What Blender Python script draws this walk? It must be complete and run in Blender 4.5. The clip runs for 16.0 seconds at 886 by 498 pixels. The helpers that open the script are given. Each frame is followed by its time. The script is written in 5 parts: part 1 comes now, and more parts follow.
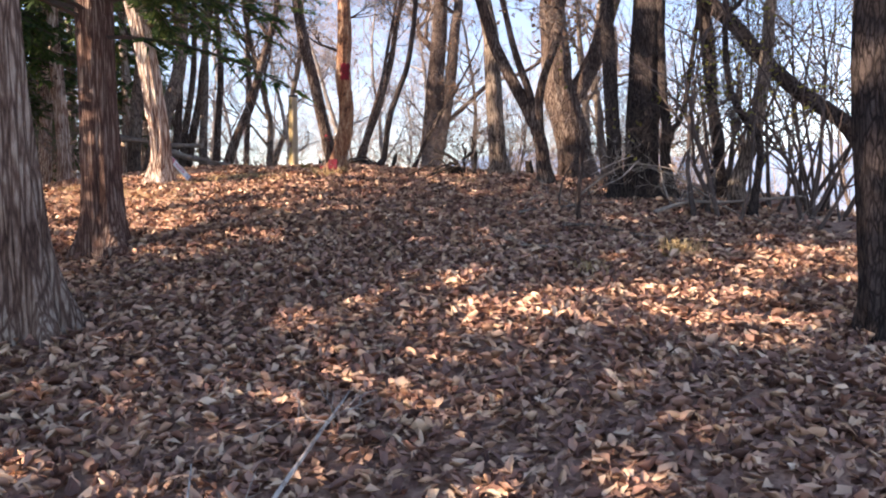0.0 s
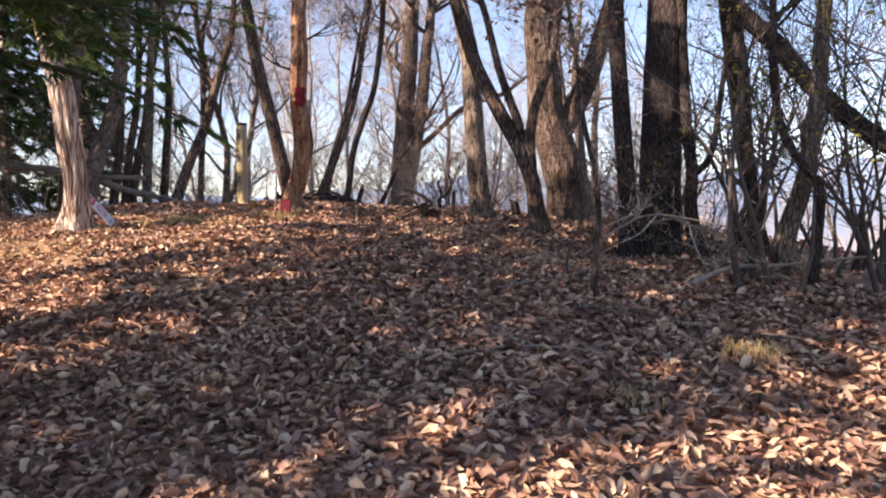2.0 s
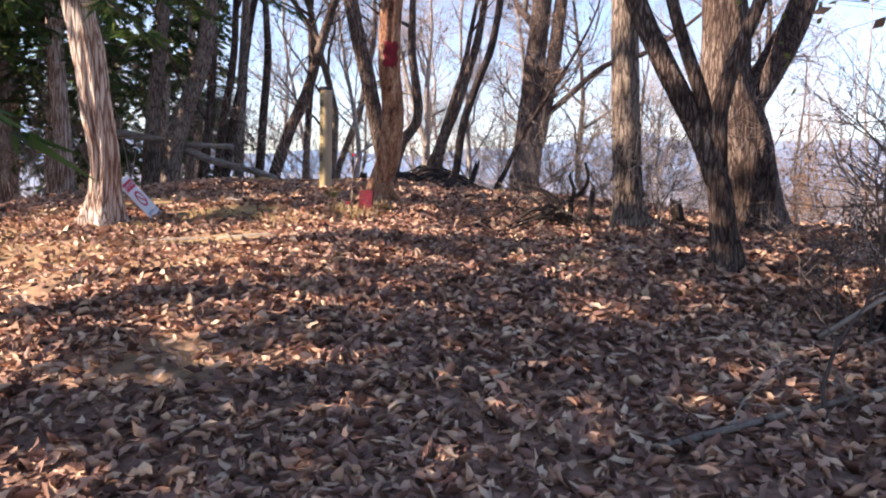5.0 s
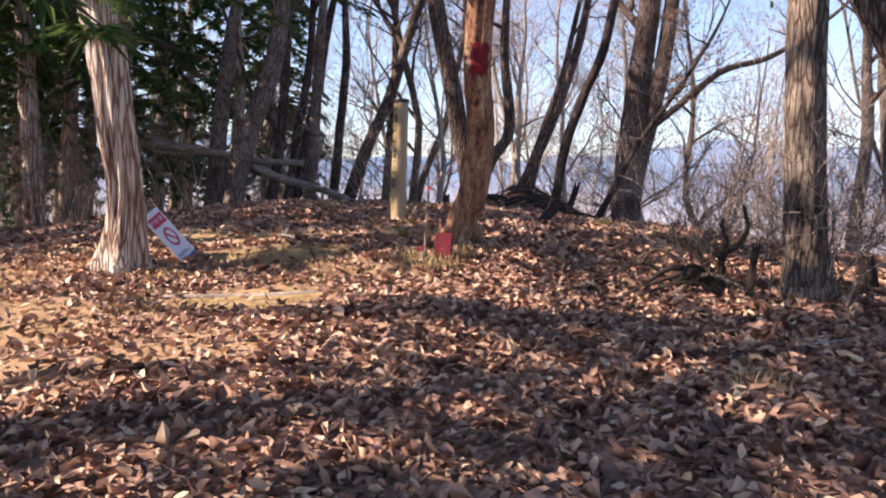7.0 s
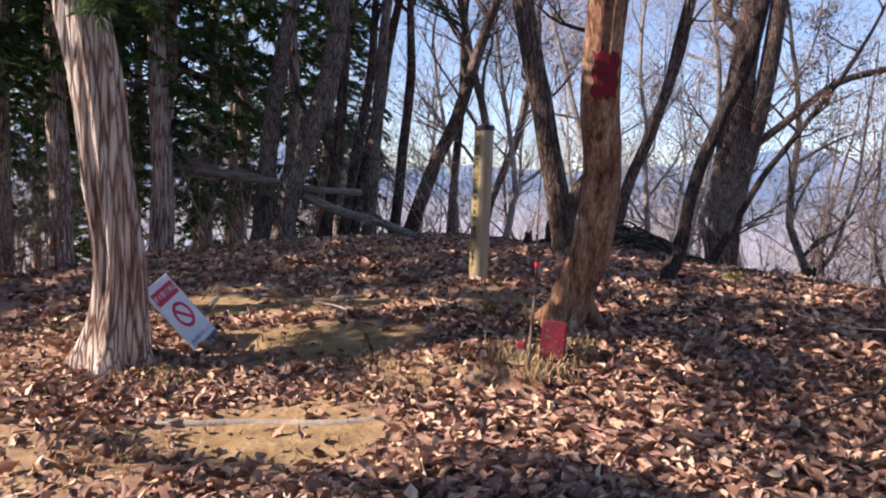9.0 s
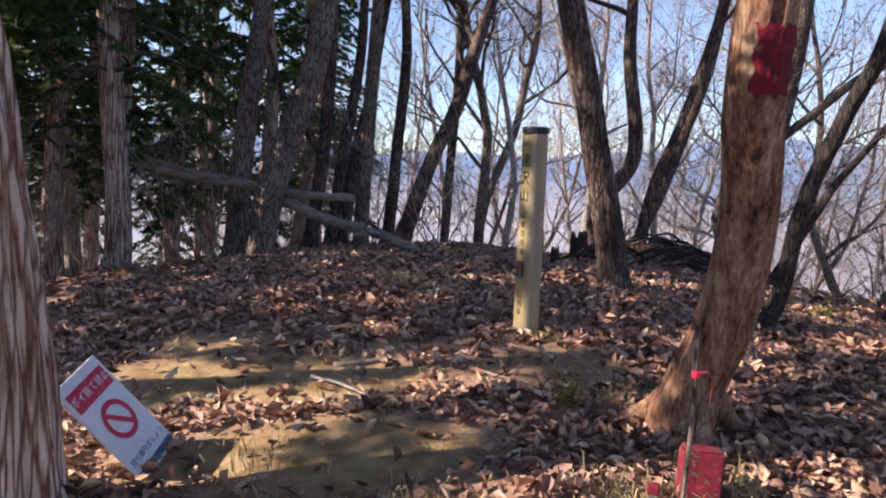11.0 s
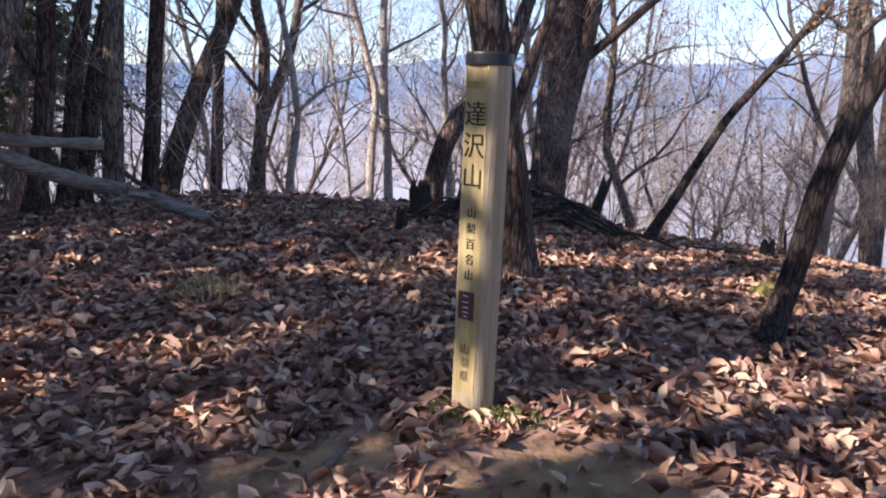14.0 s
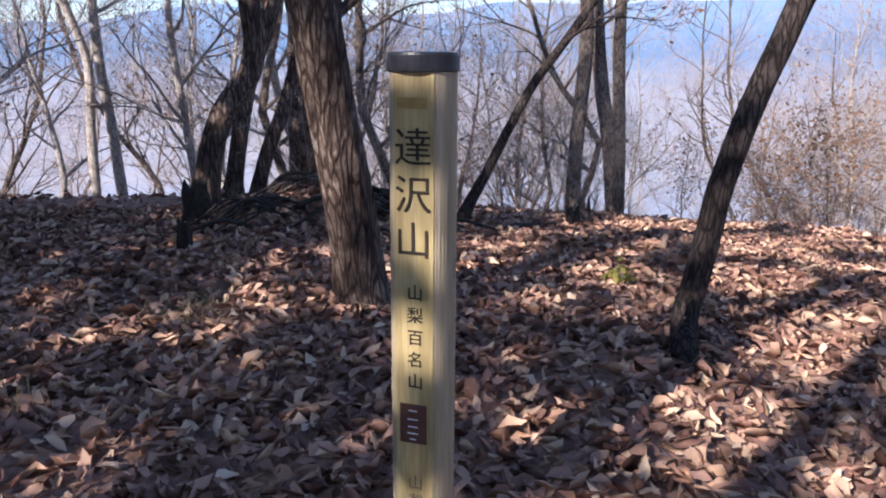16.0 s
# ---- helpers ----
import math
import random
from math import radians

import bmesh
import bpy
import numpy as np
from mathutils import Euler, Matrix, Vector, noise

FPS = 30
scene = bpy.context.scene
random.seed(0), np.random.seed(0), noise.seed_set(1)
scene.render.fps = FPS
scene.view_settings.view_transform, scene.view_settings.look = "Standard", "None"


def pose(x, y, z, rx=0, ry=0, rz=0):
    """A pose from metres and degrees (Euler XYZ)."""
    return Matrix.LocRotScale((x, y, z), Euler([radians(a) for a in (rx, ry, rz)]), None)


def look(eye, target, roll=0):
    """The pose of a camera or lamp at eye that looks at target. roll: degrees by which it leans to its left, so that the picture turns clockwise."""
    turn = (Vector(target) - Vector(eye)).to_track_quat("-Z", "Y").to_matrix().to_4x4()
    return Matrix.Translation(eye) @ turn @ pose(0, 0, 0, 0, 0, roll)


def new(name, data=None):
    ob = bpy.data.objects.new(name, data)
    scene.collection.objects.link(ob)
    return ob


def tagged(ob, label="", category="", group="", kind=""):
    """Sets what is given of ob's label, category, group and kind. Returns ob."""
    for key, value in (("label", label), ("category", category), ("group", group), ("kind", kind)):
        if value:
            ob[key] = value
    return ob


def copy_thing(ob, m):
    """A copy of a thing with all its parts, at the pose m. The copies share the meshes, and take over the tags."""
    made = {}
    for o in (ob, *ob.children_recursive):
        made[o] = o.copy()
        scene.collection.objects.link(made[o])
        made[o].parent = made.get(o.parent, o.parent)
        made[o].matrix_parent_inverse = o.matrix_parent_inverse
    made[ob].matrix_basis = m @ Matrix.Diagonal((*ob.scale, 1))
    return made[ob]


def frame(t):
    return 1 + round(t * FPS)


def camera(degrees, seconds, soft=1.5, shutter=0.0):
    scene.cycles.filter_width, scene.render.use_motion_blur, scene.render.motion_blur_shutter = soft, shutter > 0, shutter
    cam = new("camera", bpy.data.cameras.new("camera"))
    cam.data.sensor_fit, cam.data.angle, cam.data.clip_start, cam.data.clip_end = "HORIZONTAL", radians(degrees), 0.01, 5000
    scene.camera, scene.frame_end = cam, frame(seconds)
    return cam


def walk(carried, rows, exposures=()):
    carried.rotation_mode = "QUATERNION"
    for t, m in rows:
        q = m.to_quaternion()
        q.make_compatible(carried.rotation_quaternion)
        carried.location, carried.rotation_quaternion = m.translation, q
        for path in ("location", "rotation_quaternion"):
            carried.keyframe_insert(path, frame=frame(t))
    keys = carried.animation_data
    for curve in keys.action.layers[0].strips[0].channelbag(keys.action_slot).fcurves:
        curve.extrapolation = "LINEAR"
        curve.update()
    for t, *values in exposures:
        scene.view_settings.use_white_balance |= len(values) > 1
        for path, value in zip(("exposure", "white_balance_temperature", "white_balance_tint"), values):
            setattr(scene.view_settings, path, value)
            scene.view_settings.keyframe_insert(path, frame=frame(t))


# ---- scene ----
cam = camera(61.4, 16.0, soft=2.0)
METRES, EYE, TILT, LEAN, TURN = 12.5, 1.5, -3.5, 0.0, 0.0
ROWS = [
    (0.0, 0.0, 0.0, 0.0, 0.0, 0.0, -0.0),
    (0.5, -0.0036, 0.0329, 0.0101, -1.23, 0.23, 0.09),
    (1.0, 0.003, 0.0662, 0.0191, -1.62, 0.9, 0.19),
    (1.5, 0.0023, 0.0957, 0.0244, -2.06, 1.37, 0.27),
    (2.0, -0.0006, 0.1294, 0.0357, -2.16, 1.51, 0.43),
    (2.5, 0.0047, 0.1626, 0.0399, -1.93, 1.17, 0.48),
    (3.0, 0.0116, 0.1925, 0.0502, -1.14, 0.5, 0.25),
    (3.5, 0.0126, 0.2268, 0.058, 0.39, -0.42, -0.32),
    (4.0, 0.0158, 0.2613, 0.0628, 2.45, -1.13, -0.99),
    (4.5, 0.0136, 0.2917, 0.072, 4.83, -1.54, -1.57),
    (5.0, 0.0027, 0.3242, 0.0808, 7.37, -1.7, -1.91),
    (7.5, -0.0353, 0.484, 0.1179, 15.16, -1.43, -3.24),
    (8.0, -0.0527, 0.5151, 0.1263, 16.36, -1.31, -3.36),
    (8.5, -0.0669, 0.5412, 0.1306, 17.54, -1.09, -3.54),
    (9.0, -0.0784, 0.5743, 0.1411, 18.45, -1.03, -3.59),
    (11.5, -0.1634, 0.7025, 0.1663, 14.73, -2.78, -3.53),
    (12.0, -0.1779, 0.7284, 0.1681, 11.97, -3.79, -3.32),
    (12.5, -0.1893, 0.7529, 0.174, 8.99, -4.77, -3.02),
    (13.0, -0.2083, 0.779, 0.1768, 5.9, -5.69, -2.7),
    (13.5, -0.2199, 0.805, 0.1789, 2.11, -6.57, -2.47),
    (14.0, -0.2272, 0.8311, 0.1868, -2.33, -7.55, -2.15),
    (14.5, -0.2395, 0.8531, 0.1908, -8.13, -8.76, -1.94),
    (15.0, -0.2511, 0.8697, 0.1945, -14.01, -10.21, -1.44),
    (15.5, -0.2551, 0.8918, 0.1971, -18.34, -10.94, -0.1),
    (16.0, -0.2564, 0.9083, 0.2032, -23.0, -10.79, 1.25),
]
walk(cam, [(t, pose(0, 0, EYE, TILT, LEAN, TURN) @ pose(METRES * x, METRES * y, METRES * z, 90 + pitch, roll, yaw)) for t, x, y, z, yaw, pitch, roll in ROWS], [(0.0, 1.58, 7300, 22), (1.0, 1.42, 7300, 22), (2.0, 1.28, 7250, 22), (3.5, 1.36, 7150, 22), (5.0, 1.44, 6800, 22), (7.5, 1.1, 6700, 22), (9.0, 0.86, 6350, 22), (11.5, 1.0, 6250, 20), (14.0, 1.08, 6000, 19), (16.0, 0.92, 5700, 17)])

# ---- light ----
world = bpy.data.worlds.new("world")
scene.world = world
world.use_nodes = True
wn = world.node_tree
sky = wn.nodes.new("ShaderNodeTexSky")
sky.sky_type, sky.sun_disc = "NISHITA", False
SUN_DIR = Vector((-0.906, -0.423, 0.0)).normalized()
SUN_EL = 31.0
sky.sun_elevation, sky.sun_rotation = radians(SUN_EL), radians(245)
sky.air_density, sky.dust_density, sky.ozone_density, sky.altitude = 1.0, 0.35, 1.5, 1300
wn.links.new(sky.outputs["Color"], wn.nodes["Background"].inputs["Color"])
wn.nodes["Background"].inputs["Strength"].default_value = 0.125
sun_data = bpy.data.lights.new("sun", "SUN")
sun_data.energy, sun_data.angle, sun_data.color = 5.0, radians(0.53), (1.0, 0.885, 0.72)
sun = new("sun", sun_data)
sun.matrix_world = look((-30, -14, 20), (-30 + 0.906 * math.cos(radians(SUN_EL)), -14 + 0.423 * math.cos(radians(SUN_EL)), 20 - math.sin(radians(SUN_EL))))


# ---- materials ----
def material(name, stops, scale=6.0, stretch=(1, 1, 1), rough=0.85, bump=0.3, bump_scale=40.0, fine=0.35, seed=0.0, random=0.0, island=False, detail=6.0, sheen=0.0, metal=0.0, distance=0.02):
    """A noise-coloured surface: a broad noise and a fine one choose the colour from stops; both feed the bump."""
    m = bpy.data.materials.new(name)
    m.use_nodes = True
    nt = m.node_tree
    b = nt.nodes["Principled BSDF"]
    tc = nt.nodes.new("ShaderNodeTexCoord")
    mp = nt.nodes.new("ShaderNodeMapping")
    mp.inputs["Scale"].default_value = stretch
    mp.inputs["Location"].default_value = (seed, seed * 1.7, seed * 0.3)
    nt.links.new(tc.outputs["Object"], mp.inputs["Vector"])
    n1, n2 = nt.nodes.new("ShaderNodeTexNoise"), nt.nodes.new("ShaderNodeTexNoise")
    n1.inputs["Scale"].default_value, n2.inputs["Scale"].default_value = scale, bump_scale
    n1.inputs["Detail"].default_value, n2.inputs["Detail"].default_value = detail, 5
    n1.inputs["Roughness"].default_value = 0.65
    for n in (n1, n2):
        nt.links.new(mp.outputs["Vector"], n.inputs["Vector"])
    mix = nt.nodes.new("ShaderNodeMix")
    mix.inputs["Factor"].default_value = fine
    nt.links.new(n1.outputs["Fac"], mix.inputs[2])
    nt.links.new(n2.outputs["Fac"], mix.inputs[3])
    value = mix.outputs[0]
    if random > 0:
        src = nt.nodes.new("ShaderNodeNewGeometry").outputs["Random Per Island"] if island else nt.nodes.new("ShaderNodeObjectInfo").outputs["Random"]
        m2 = nt.nodes.new("ShaderNodeMix")
        m2.inputs["Factor"].default_value = random
        nt.links.new(value, m2.inputs[2])
        nt.links.new(src, m2.inputs[3])
        value = m2.outputs[0]
    ramp = nt.nodes.new("ShaderNodeValToRGB")
    el = ramp.color_ramp.elements
    while len(el) < len(stops):
        el.new(0.5)
    for e, (p, c) in zip(el, stops):
        e.position, e.color = p, (*c, 1)
    nt.links.new(value, ramp.inputs["Fac"])
    nt.links.new(ramp.outputs["Color"], b.inputs["Base Color"])
    b.inputs["Roughness"].default_value = rough
    b.inputs["Metallic"].default_value = metal
    b.inputs["Specular IOR Level"].default_value = 0.3
    if bump > 0:
        bp = nt.nodes.new("ShaderNodeBump")
        bp.inputs["Strength"].default_value, bp.inputs["Distance"].default_value = bump, distance
        nt.links.new(mix.outputs[0], bp.inputs["Height"])
        nt.links.new(bp.outputs["Normal"], b.inputs["Normal"])
    return m


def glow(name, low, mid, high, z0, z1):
    """The hazy distance: a far surface that glows by itself, the haze painted into its colours, paler towards the
    valley floor.
    """
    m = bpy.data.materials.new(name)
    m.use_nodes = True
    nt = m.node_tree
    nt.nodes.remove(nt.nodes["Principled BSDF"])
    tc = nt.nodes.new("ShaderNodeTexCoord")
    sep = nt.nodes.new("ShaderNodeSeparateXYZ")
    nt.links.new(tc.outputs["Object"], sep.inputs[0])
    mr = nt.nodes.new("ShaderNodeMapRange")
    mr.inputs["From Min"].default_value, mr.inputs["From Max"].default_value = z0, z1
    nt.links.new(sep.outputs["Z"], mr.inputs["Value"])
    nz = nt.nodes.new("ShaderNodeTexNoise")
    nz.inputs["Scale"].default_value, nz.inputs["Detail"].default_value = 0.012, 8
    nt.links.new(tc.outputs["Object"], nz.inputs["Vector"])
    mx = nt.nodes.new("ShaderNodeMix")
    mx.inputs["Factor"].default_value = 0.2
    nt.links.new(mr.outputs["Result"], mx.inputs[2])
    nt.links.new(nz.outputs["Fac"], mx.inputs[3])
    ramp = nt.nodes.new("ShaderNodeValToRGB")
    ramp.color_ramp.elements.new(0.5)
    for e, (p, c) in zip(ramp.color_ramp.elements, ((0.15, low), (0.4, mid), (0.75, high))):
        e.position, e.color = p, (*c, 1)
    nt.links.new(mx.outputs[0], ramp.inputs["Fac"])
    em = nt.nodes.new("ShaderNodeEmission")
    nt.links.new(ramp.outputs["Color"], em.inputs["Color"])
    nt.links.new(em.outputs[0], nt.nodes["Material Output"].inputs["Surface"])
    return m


M_LITTER = material("leaf_litter", ((0.08, (0.075, 0.037, 0.029)), (0.3, (0.25, 0.133, 0.102)), (0.52, (0.45, 0.262, 0.190)), (0.74, (0.63, 0.405, 0.275)), (0.93, (0.80, 0.60, 0.42))), scale=30, rough=0.62, bump=0.2, bump_scale=160, random=0.8, island=True, distance=0.004)
M_LEAF_PIECE = material("fallen_leaf", ((0.05, (0.205, 0.108, 0.076)), (0.35, (0.399, 0.227, 0.153)), (0.6, (0.570, 0.346, 0.235)), (1.0, (0.800, 0.616, 0.418))), scale=30, rough=0.6, bump=0.2, bump_scale=160, random=0.8, distance=0.004)


def bark(name, colours, cell, stretch, deep=1.0, grain=90.0, patch=2.5, edge=0.16, mottled=0.35, along=0.35, fibre=0.66):
    """Furrowed bark: plates split by dark cracks that run up the trunk, with a fibrous grain and broad paler patches."""
    m = bpy.data.materials.new(name)
    m.use_nodes = True
    nt = m.node_tree
    b = nt.nodes["Principled BSDF"]
    tc, mp = nt.nodes.new("ShaderNodeTexCoord"), nt.nodes.new("ShaderNodeMapping")
    mp.inputs["Scale"].default_value = (1, 1, stretch)
    nt.links.new(tc.outputs["Object"], mp.inputs["Vector"])
    warp = nt.nodes.new("ShaderNodeTexNoise")
    warp.inputs["Scale"].default_value = cell * 0.8
    nt.links.new(mp.outputs["Vector"], warp.inputs["Vector"])
    sc = nt.nodes.new("ShaderNodeVectorMath")
    sc.operation = "SCALE"
    sc.inputs["Scale"].default_value = 1.1 / cell
    nt.links.new(warp.outputs["Color"], sc.inputs[0])
    ad = nt.nodes.new("ShaderNodeVectorMath")
    nt.links.new(mp.outputs["Vector"], ad.inputs[0])
    nt.links.new(sc.outputs["Vector"], ad.inputs[1])
    vo = nt.nodes.new("ShaderNodeTexVoronoi")
    vo.feature = "DISTANCE_TO_EDGE"
    vo.inputs["Scale"].default_value = cell
    nt.links.new(ad.outputs["Vector"], vo.inputs["Vector"])
    crack = nt.nodes.new("ShaderNodeMapRange")
    crack.inputs["From Max"].default_value = edge
    nt.links.new(vo.outputs["Distance"], crack.inputs["Value"])
    fine, broad = nt.nodes.new("ShaderNodeTexNoise"), nt.nodes.new("ShaderNodeTexNoise")
    fine.inputs["Scale"].default_value, fine.inputs["Detail"].default_value, fine.inputs["Roughness"].default_value = grain, 6, 0.7
    broad.inputs["Scale"].default_value, broad.inputs["Detail"].default_value = patch, 5
    mf = nt.nodes.new("ShaderNodeMapping")
    mf.inputs["Scale"].default_value = (1, 1, along)
    nt.links.new(tc.outputs["Object"], mf.inputs["Vector"])
    nt.links.new(mf.outputs["Vector"], fine.inputs["Vector"])
    nt.links.new(tc.outputs["Object"], broad.inputs["Vector"])
    m1, m2 = nt.nodes.new("ShaderNodeMix"), nt.nodes.new("ShaderNodeMix")
    m1.inputs["Factor"].default_value, m2.inputs["Factor"].default_value = fibre, mottled
    nt.links.new(crack.outputs["Result"], m1.inputs[2])
    nt.links.new(fine.outputs["Fac"], m1.inputs[3])
    nt.links.new(m1.outputs[0], m2.inputs[2])
    nt.links.new(broad.outputs["Fac"], m2.inputs[3])
    ramp = nt.nodes.new("ShaderNodeValToRGB")
    while len(ramp.color_ramp.elements) < len(colours):
        ramp.color_ramp.elements.new(0.5)
    for e, (q, c) in zip(ramp.color_ramp.elements, colours):
        e.position, e.color = q, (*c, 1)
    nt.links.new(m2.outputs[0], ramp.inputs["Fac"])
    nt.links.new(ramp.outputs["Color"], b.inputs["Base Color"])
    b.inputs["Roughness"].default_value = 0.9
    b.inputs["Specular IOR Level"].default_value = 0.2
    bp = nt.nodes.new("ShaderNodeBump")
    bp.inputs["Strength"].default_value, bp.inputs["Distance"].default_value = deep, 0.02
    nt.links.new(m1.outputs[0], bp.inputs["Height"])
    nt.links.new(bp.outputs["Normal"], b.inputs["Normal"])
    return m


M_BARK = bark("oak_bark", ((0.32, (0.026, 0.019, 0.016)), (0.48, (0.115, 0.084, 0.068)), (0.6, (0.225, 0.175, 0.14)), (0.7, (0.38, 0.315, 0.255))), 32, 0.16, grain=70)
# Brown oak bark, its colours darkened further for trunks in shade.
M_BARK_BROWN = bark("brown_oak_bark", ((0.32, (0.018, 0.011, 0.009)), (0.48, (0.065, 0.042, 0.034)), (0.6, (0.12, 0.083, 0.066)), (0.7, (0.30, 0.24, 0.20))), 30, 0.14, grain=60)
M_BARK_DARK = bark("dark_cracked_bark", ((0.32, (0.013, 0.010, 0.009)), (0.5, (0.042, 0.031, 0.028)), (0.62, (0.08, 0.061, 0.055)), (0.74, (0.155, 0.125, 0.11))), 42, 0.22)
M_BARK_CYPRESS = bark("shaggy_cypress_bark", ((0.27, (0.05, 0.025, 0.02)), (0.4, (0.19, 0.108, 0.082)), (0.5, (0.36, 0.26, 0.205)), (0.59, (0.58, 0.485, 0.405)), (0.7, (0.74, 0.67, 0.59))), 32, 0.065, grain=50, patch=3.0, edge=0.2, deep=1.0, along=0.12, mottled=0.38, fibre=0.6)
# Red-brown cypress bark with the shade on the trunk put into darker colours.
M_BARK_FIBRE_SHADED = bark("shaded_fibrous_red_brown_bark", ((0.3, (0.035, 0.018, 0.014)), (0.43, (0.09, 0.046, 0.036)), (0.55, (0.16, 0.094, 0.074)), (0.67, (0.32, 0.235, 0.19))), 38, 0.07, grain=60, edge=0.24, along=0.2)
M_BARK_RED = material("peeling_red_bark", ((0.36, (0.026, 0.012, 0.009)), (0.43, (0.155, 0.068, 0.042)), (0.5, (0.28, 0.143, 0.083)), (0.57, (0.41, 0.255, 0.155)), (0.66, (0.60, 0.47, 0.335))), scale=13, stretch=(1, 1, 0.28), rough=0.9, bump=1.0, bump_scale=70, fine=0.36, detail=12, distance=0.04)
M_BARK_SHAGGY = bark("shaggy_grey_brown_bark", ((0.3, (0.035, 0.02, 0.016)), (0.44, (0.12, 0.075, 0.058)), (0.56, (0.23, 0.165, 0.13)), (0.68, (0.44, 0.36, 0.295))), 34, 0.075, grain=55, edge=0.24, along=0.22)
M_BARK_PALE = bark("pale_smooth_bark", ((0.3, (0.16, 0.13, 0.115)), (0.5, (0.36, 0.31, 0.275)), (0.7, (0.56, 0.51, 0.46))), 14, 0.4, deep=0.4)
M_TWIG = material("grey_twig", ((0.3, (0.13, 0.10, 0.085)), (0.5, (0.24, 0.19, 0.16)), (0.7, (0.36, 0.30, 0.26))), scale=3, bump=0.0, random=0.3)
M_TWIG_DARK = material("dark_twig", ((0.3, (0.045, 0.034, 0.03)), (0.7, (0.15, 0.115, 0.10))), scale=3, bump=0.0)
# Sunlight and haze on far twigs are put into this paler pink.
M_TWIG_FAR = material("pinkish_twig_sun_haze_tint", ((0.3, (0.27, 0.19, 0.17)), (0.5, (0.42, 0.32, 0.28)), (0.7, (0.58, 0.49, 0.44))), scale=1.5, bump=0.0, random=0.4)
M_DRYLEAF = material("dry_hanging_leaf", ((0.2, (0.16, 0.08, 0.045)), (0.5, (0.27, 0.15, 0.085)), (0.8, (0.4, 0.25, 0.15))), scale=8, bump=0.0, random=0.5, island=True)
M_GREEN = material("conifer_foliage", ((0.15, (0.018, 0.042, 0.018)), (0.45, (0.048, 0.098, 0.030)), (0.7, (0.10, 0.16, 0.042)), (0.95, (0.18, 0.22, 0.06))), scale=2.0, bump=0.0, random=0.6, island=True, rough=0.6)
M_SHRUB_GREEN = material("yellow_green_leaf", ((0.2, (0.10, 0.11, 0.025)), (0.6, (0.24, 0.22, 0.05)), (0.9, (0.4, 0.33, 0.09))), scale=4, bump=0.0, random=0.6, island=True)
M_GRASS = material("dry_straw_grass", ((0.2, (0.26, 0.17, 0.08)), (0.5, (0.44, 0.32, 0.16)), (0.8, (0.6, 0.48, 0.27))), scale=6, bump=0.0, random=0.6, island=True)
M_MOSS = material("short_green_grass", ((0.2, (0.06, 0.075, 0.02)), (0.6, (0.16, 0.17, 0.05)), (0.9, (0.3, 0.26, 0.1))), scale=6, bump=0.0, random=0.6, island=True)
M_DEADWOOD = material("weathered_deadwood", ((0.25, (0.10, 0.08, 0.065)), (0.5, (0.27, 0.22, 0.18)), (0.75, (0.46, 0.40, 0.33))), scale=20, stretch=(1, 1, 1), bump=0.7, bump_scale=70, random=0.2)
M_LOG = material("split_grey_log", ((0.28, (0.055, 0.045, 0.037)), (0.42, (0.16, 0.13, 0.108)), (0.55, (0.29, 0.245, 0.20)), (0.72, (0.48, 0.42, 0.35))), scale=26, stretch=(0.1, 1, 1), bump=1.0, bump_scale=75, fine=0.5)
M_STUMP = material("rotten_dark_wood", ((0.3, (0.016, 0.012, 0.01)), (0.6, (0.06, 0.045, 0.036)), (0.8, (0.12, 0.09, 0.07))), scale=18, bump=1.0, bump_scale=60)
M_POST = material("weathered_yellow_wood", ((0.25, (0.20, 0.14, 0.06)), (0.45, (0.34, 0.255, 0.115)), (0.6, (0.45, 0.355, 0.175)), (0.8, (0.54, 0.44, 0.25))), scale=9, stretch=(3, 3, 0.16), bump=0.25, bump_scale=60, rough=0.7)
M_POST_GREY = material("greyed_round_wood", ((0.25, (0.22, 0.17, 0.10)), (0.45, (0.34, 0.27, 0.17)), (0.6, (0.44, 0.36, 0.25)), (0.8, (0.52, 0.45, 0.33))), scale=9, stretch=(3, 3, 0.16), bump=0.35, bump_scale=60, rough=0.75)
M_CAP = material("black_metal_cap", ((0.3, (0.012, 0.012, 0.016)), (0.7, (0.03, 0.03, 0.038))), scale=30, bump=0.05, rough=0.4)
M_INK = material("burnt_black_lettering", ((0.3, (0.02, 0.016, 0.012)), (0.7, (0.05, 0.038, 0.026))), scale=60, bump=0.1, rough=0.9)
M_INK_FADED = material("faded_brown_lettering", ((0.3, (0.13, 0.10, 0.06)), (0.7, (0.22, 0.17, 0.10))), scale=60, bump=0.1, rough=0.9)
M_PLATE = material("brown_plate", ((0.3, (0.075, 0.032, 0.024)), (0.7, (0.12, 0.052, 0.04))), scale=20, bump=0.08, rough=0.45)
M_WHITE = material("white_board", ((0.3, (0.66, 0.67, 0.70)), (0.6, (0.78, 0.79, 0.81)), (0.8, (0.84, 0.84, 0.85))), scale=9, bump=0.03, rough=0.4)
M_SIGN_RED = material("faded_red_print", ((0.3, (0.48, 0.02, 0.055)), (0.7, (0.62, 0.05, 0.10))), scale=25, bump=0.0, rough=0.45)
M_SIGN_BLUE = material("faded_blue_print", ((0.3, (0.05, 0.10, 0.22)), (0.7, (0.12, 0.2, 0.34))), scale=25, bump=0.0, rough=0.45)
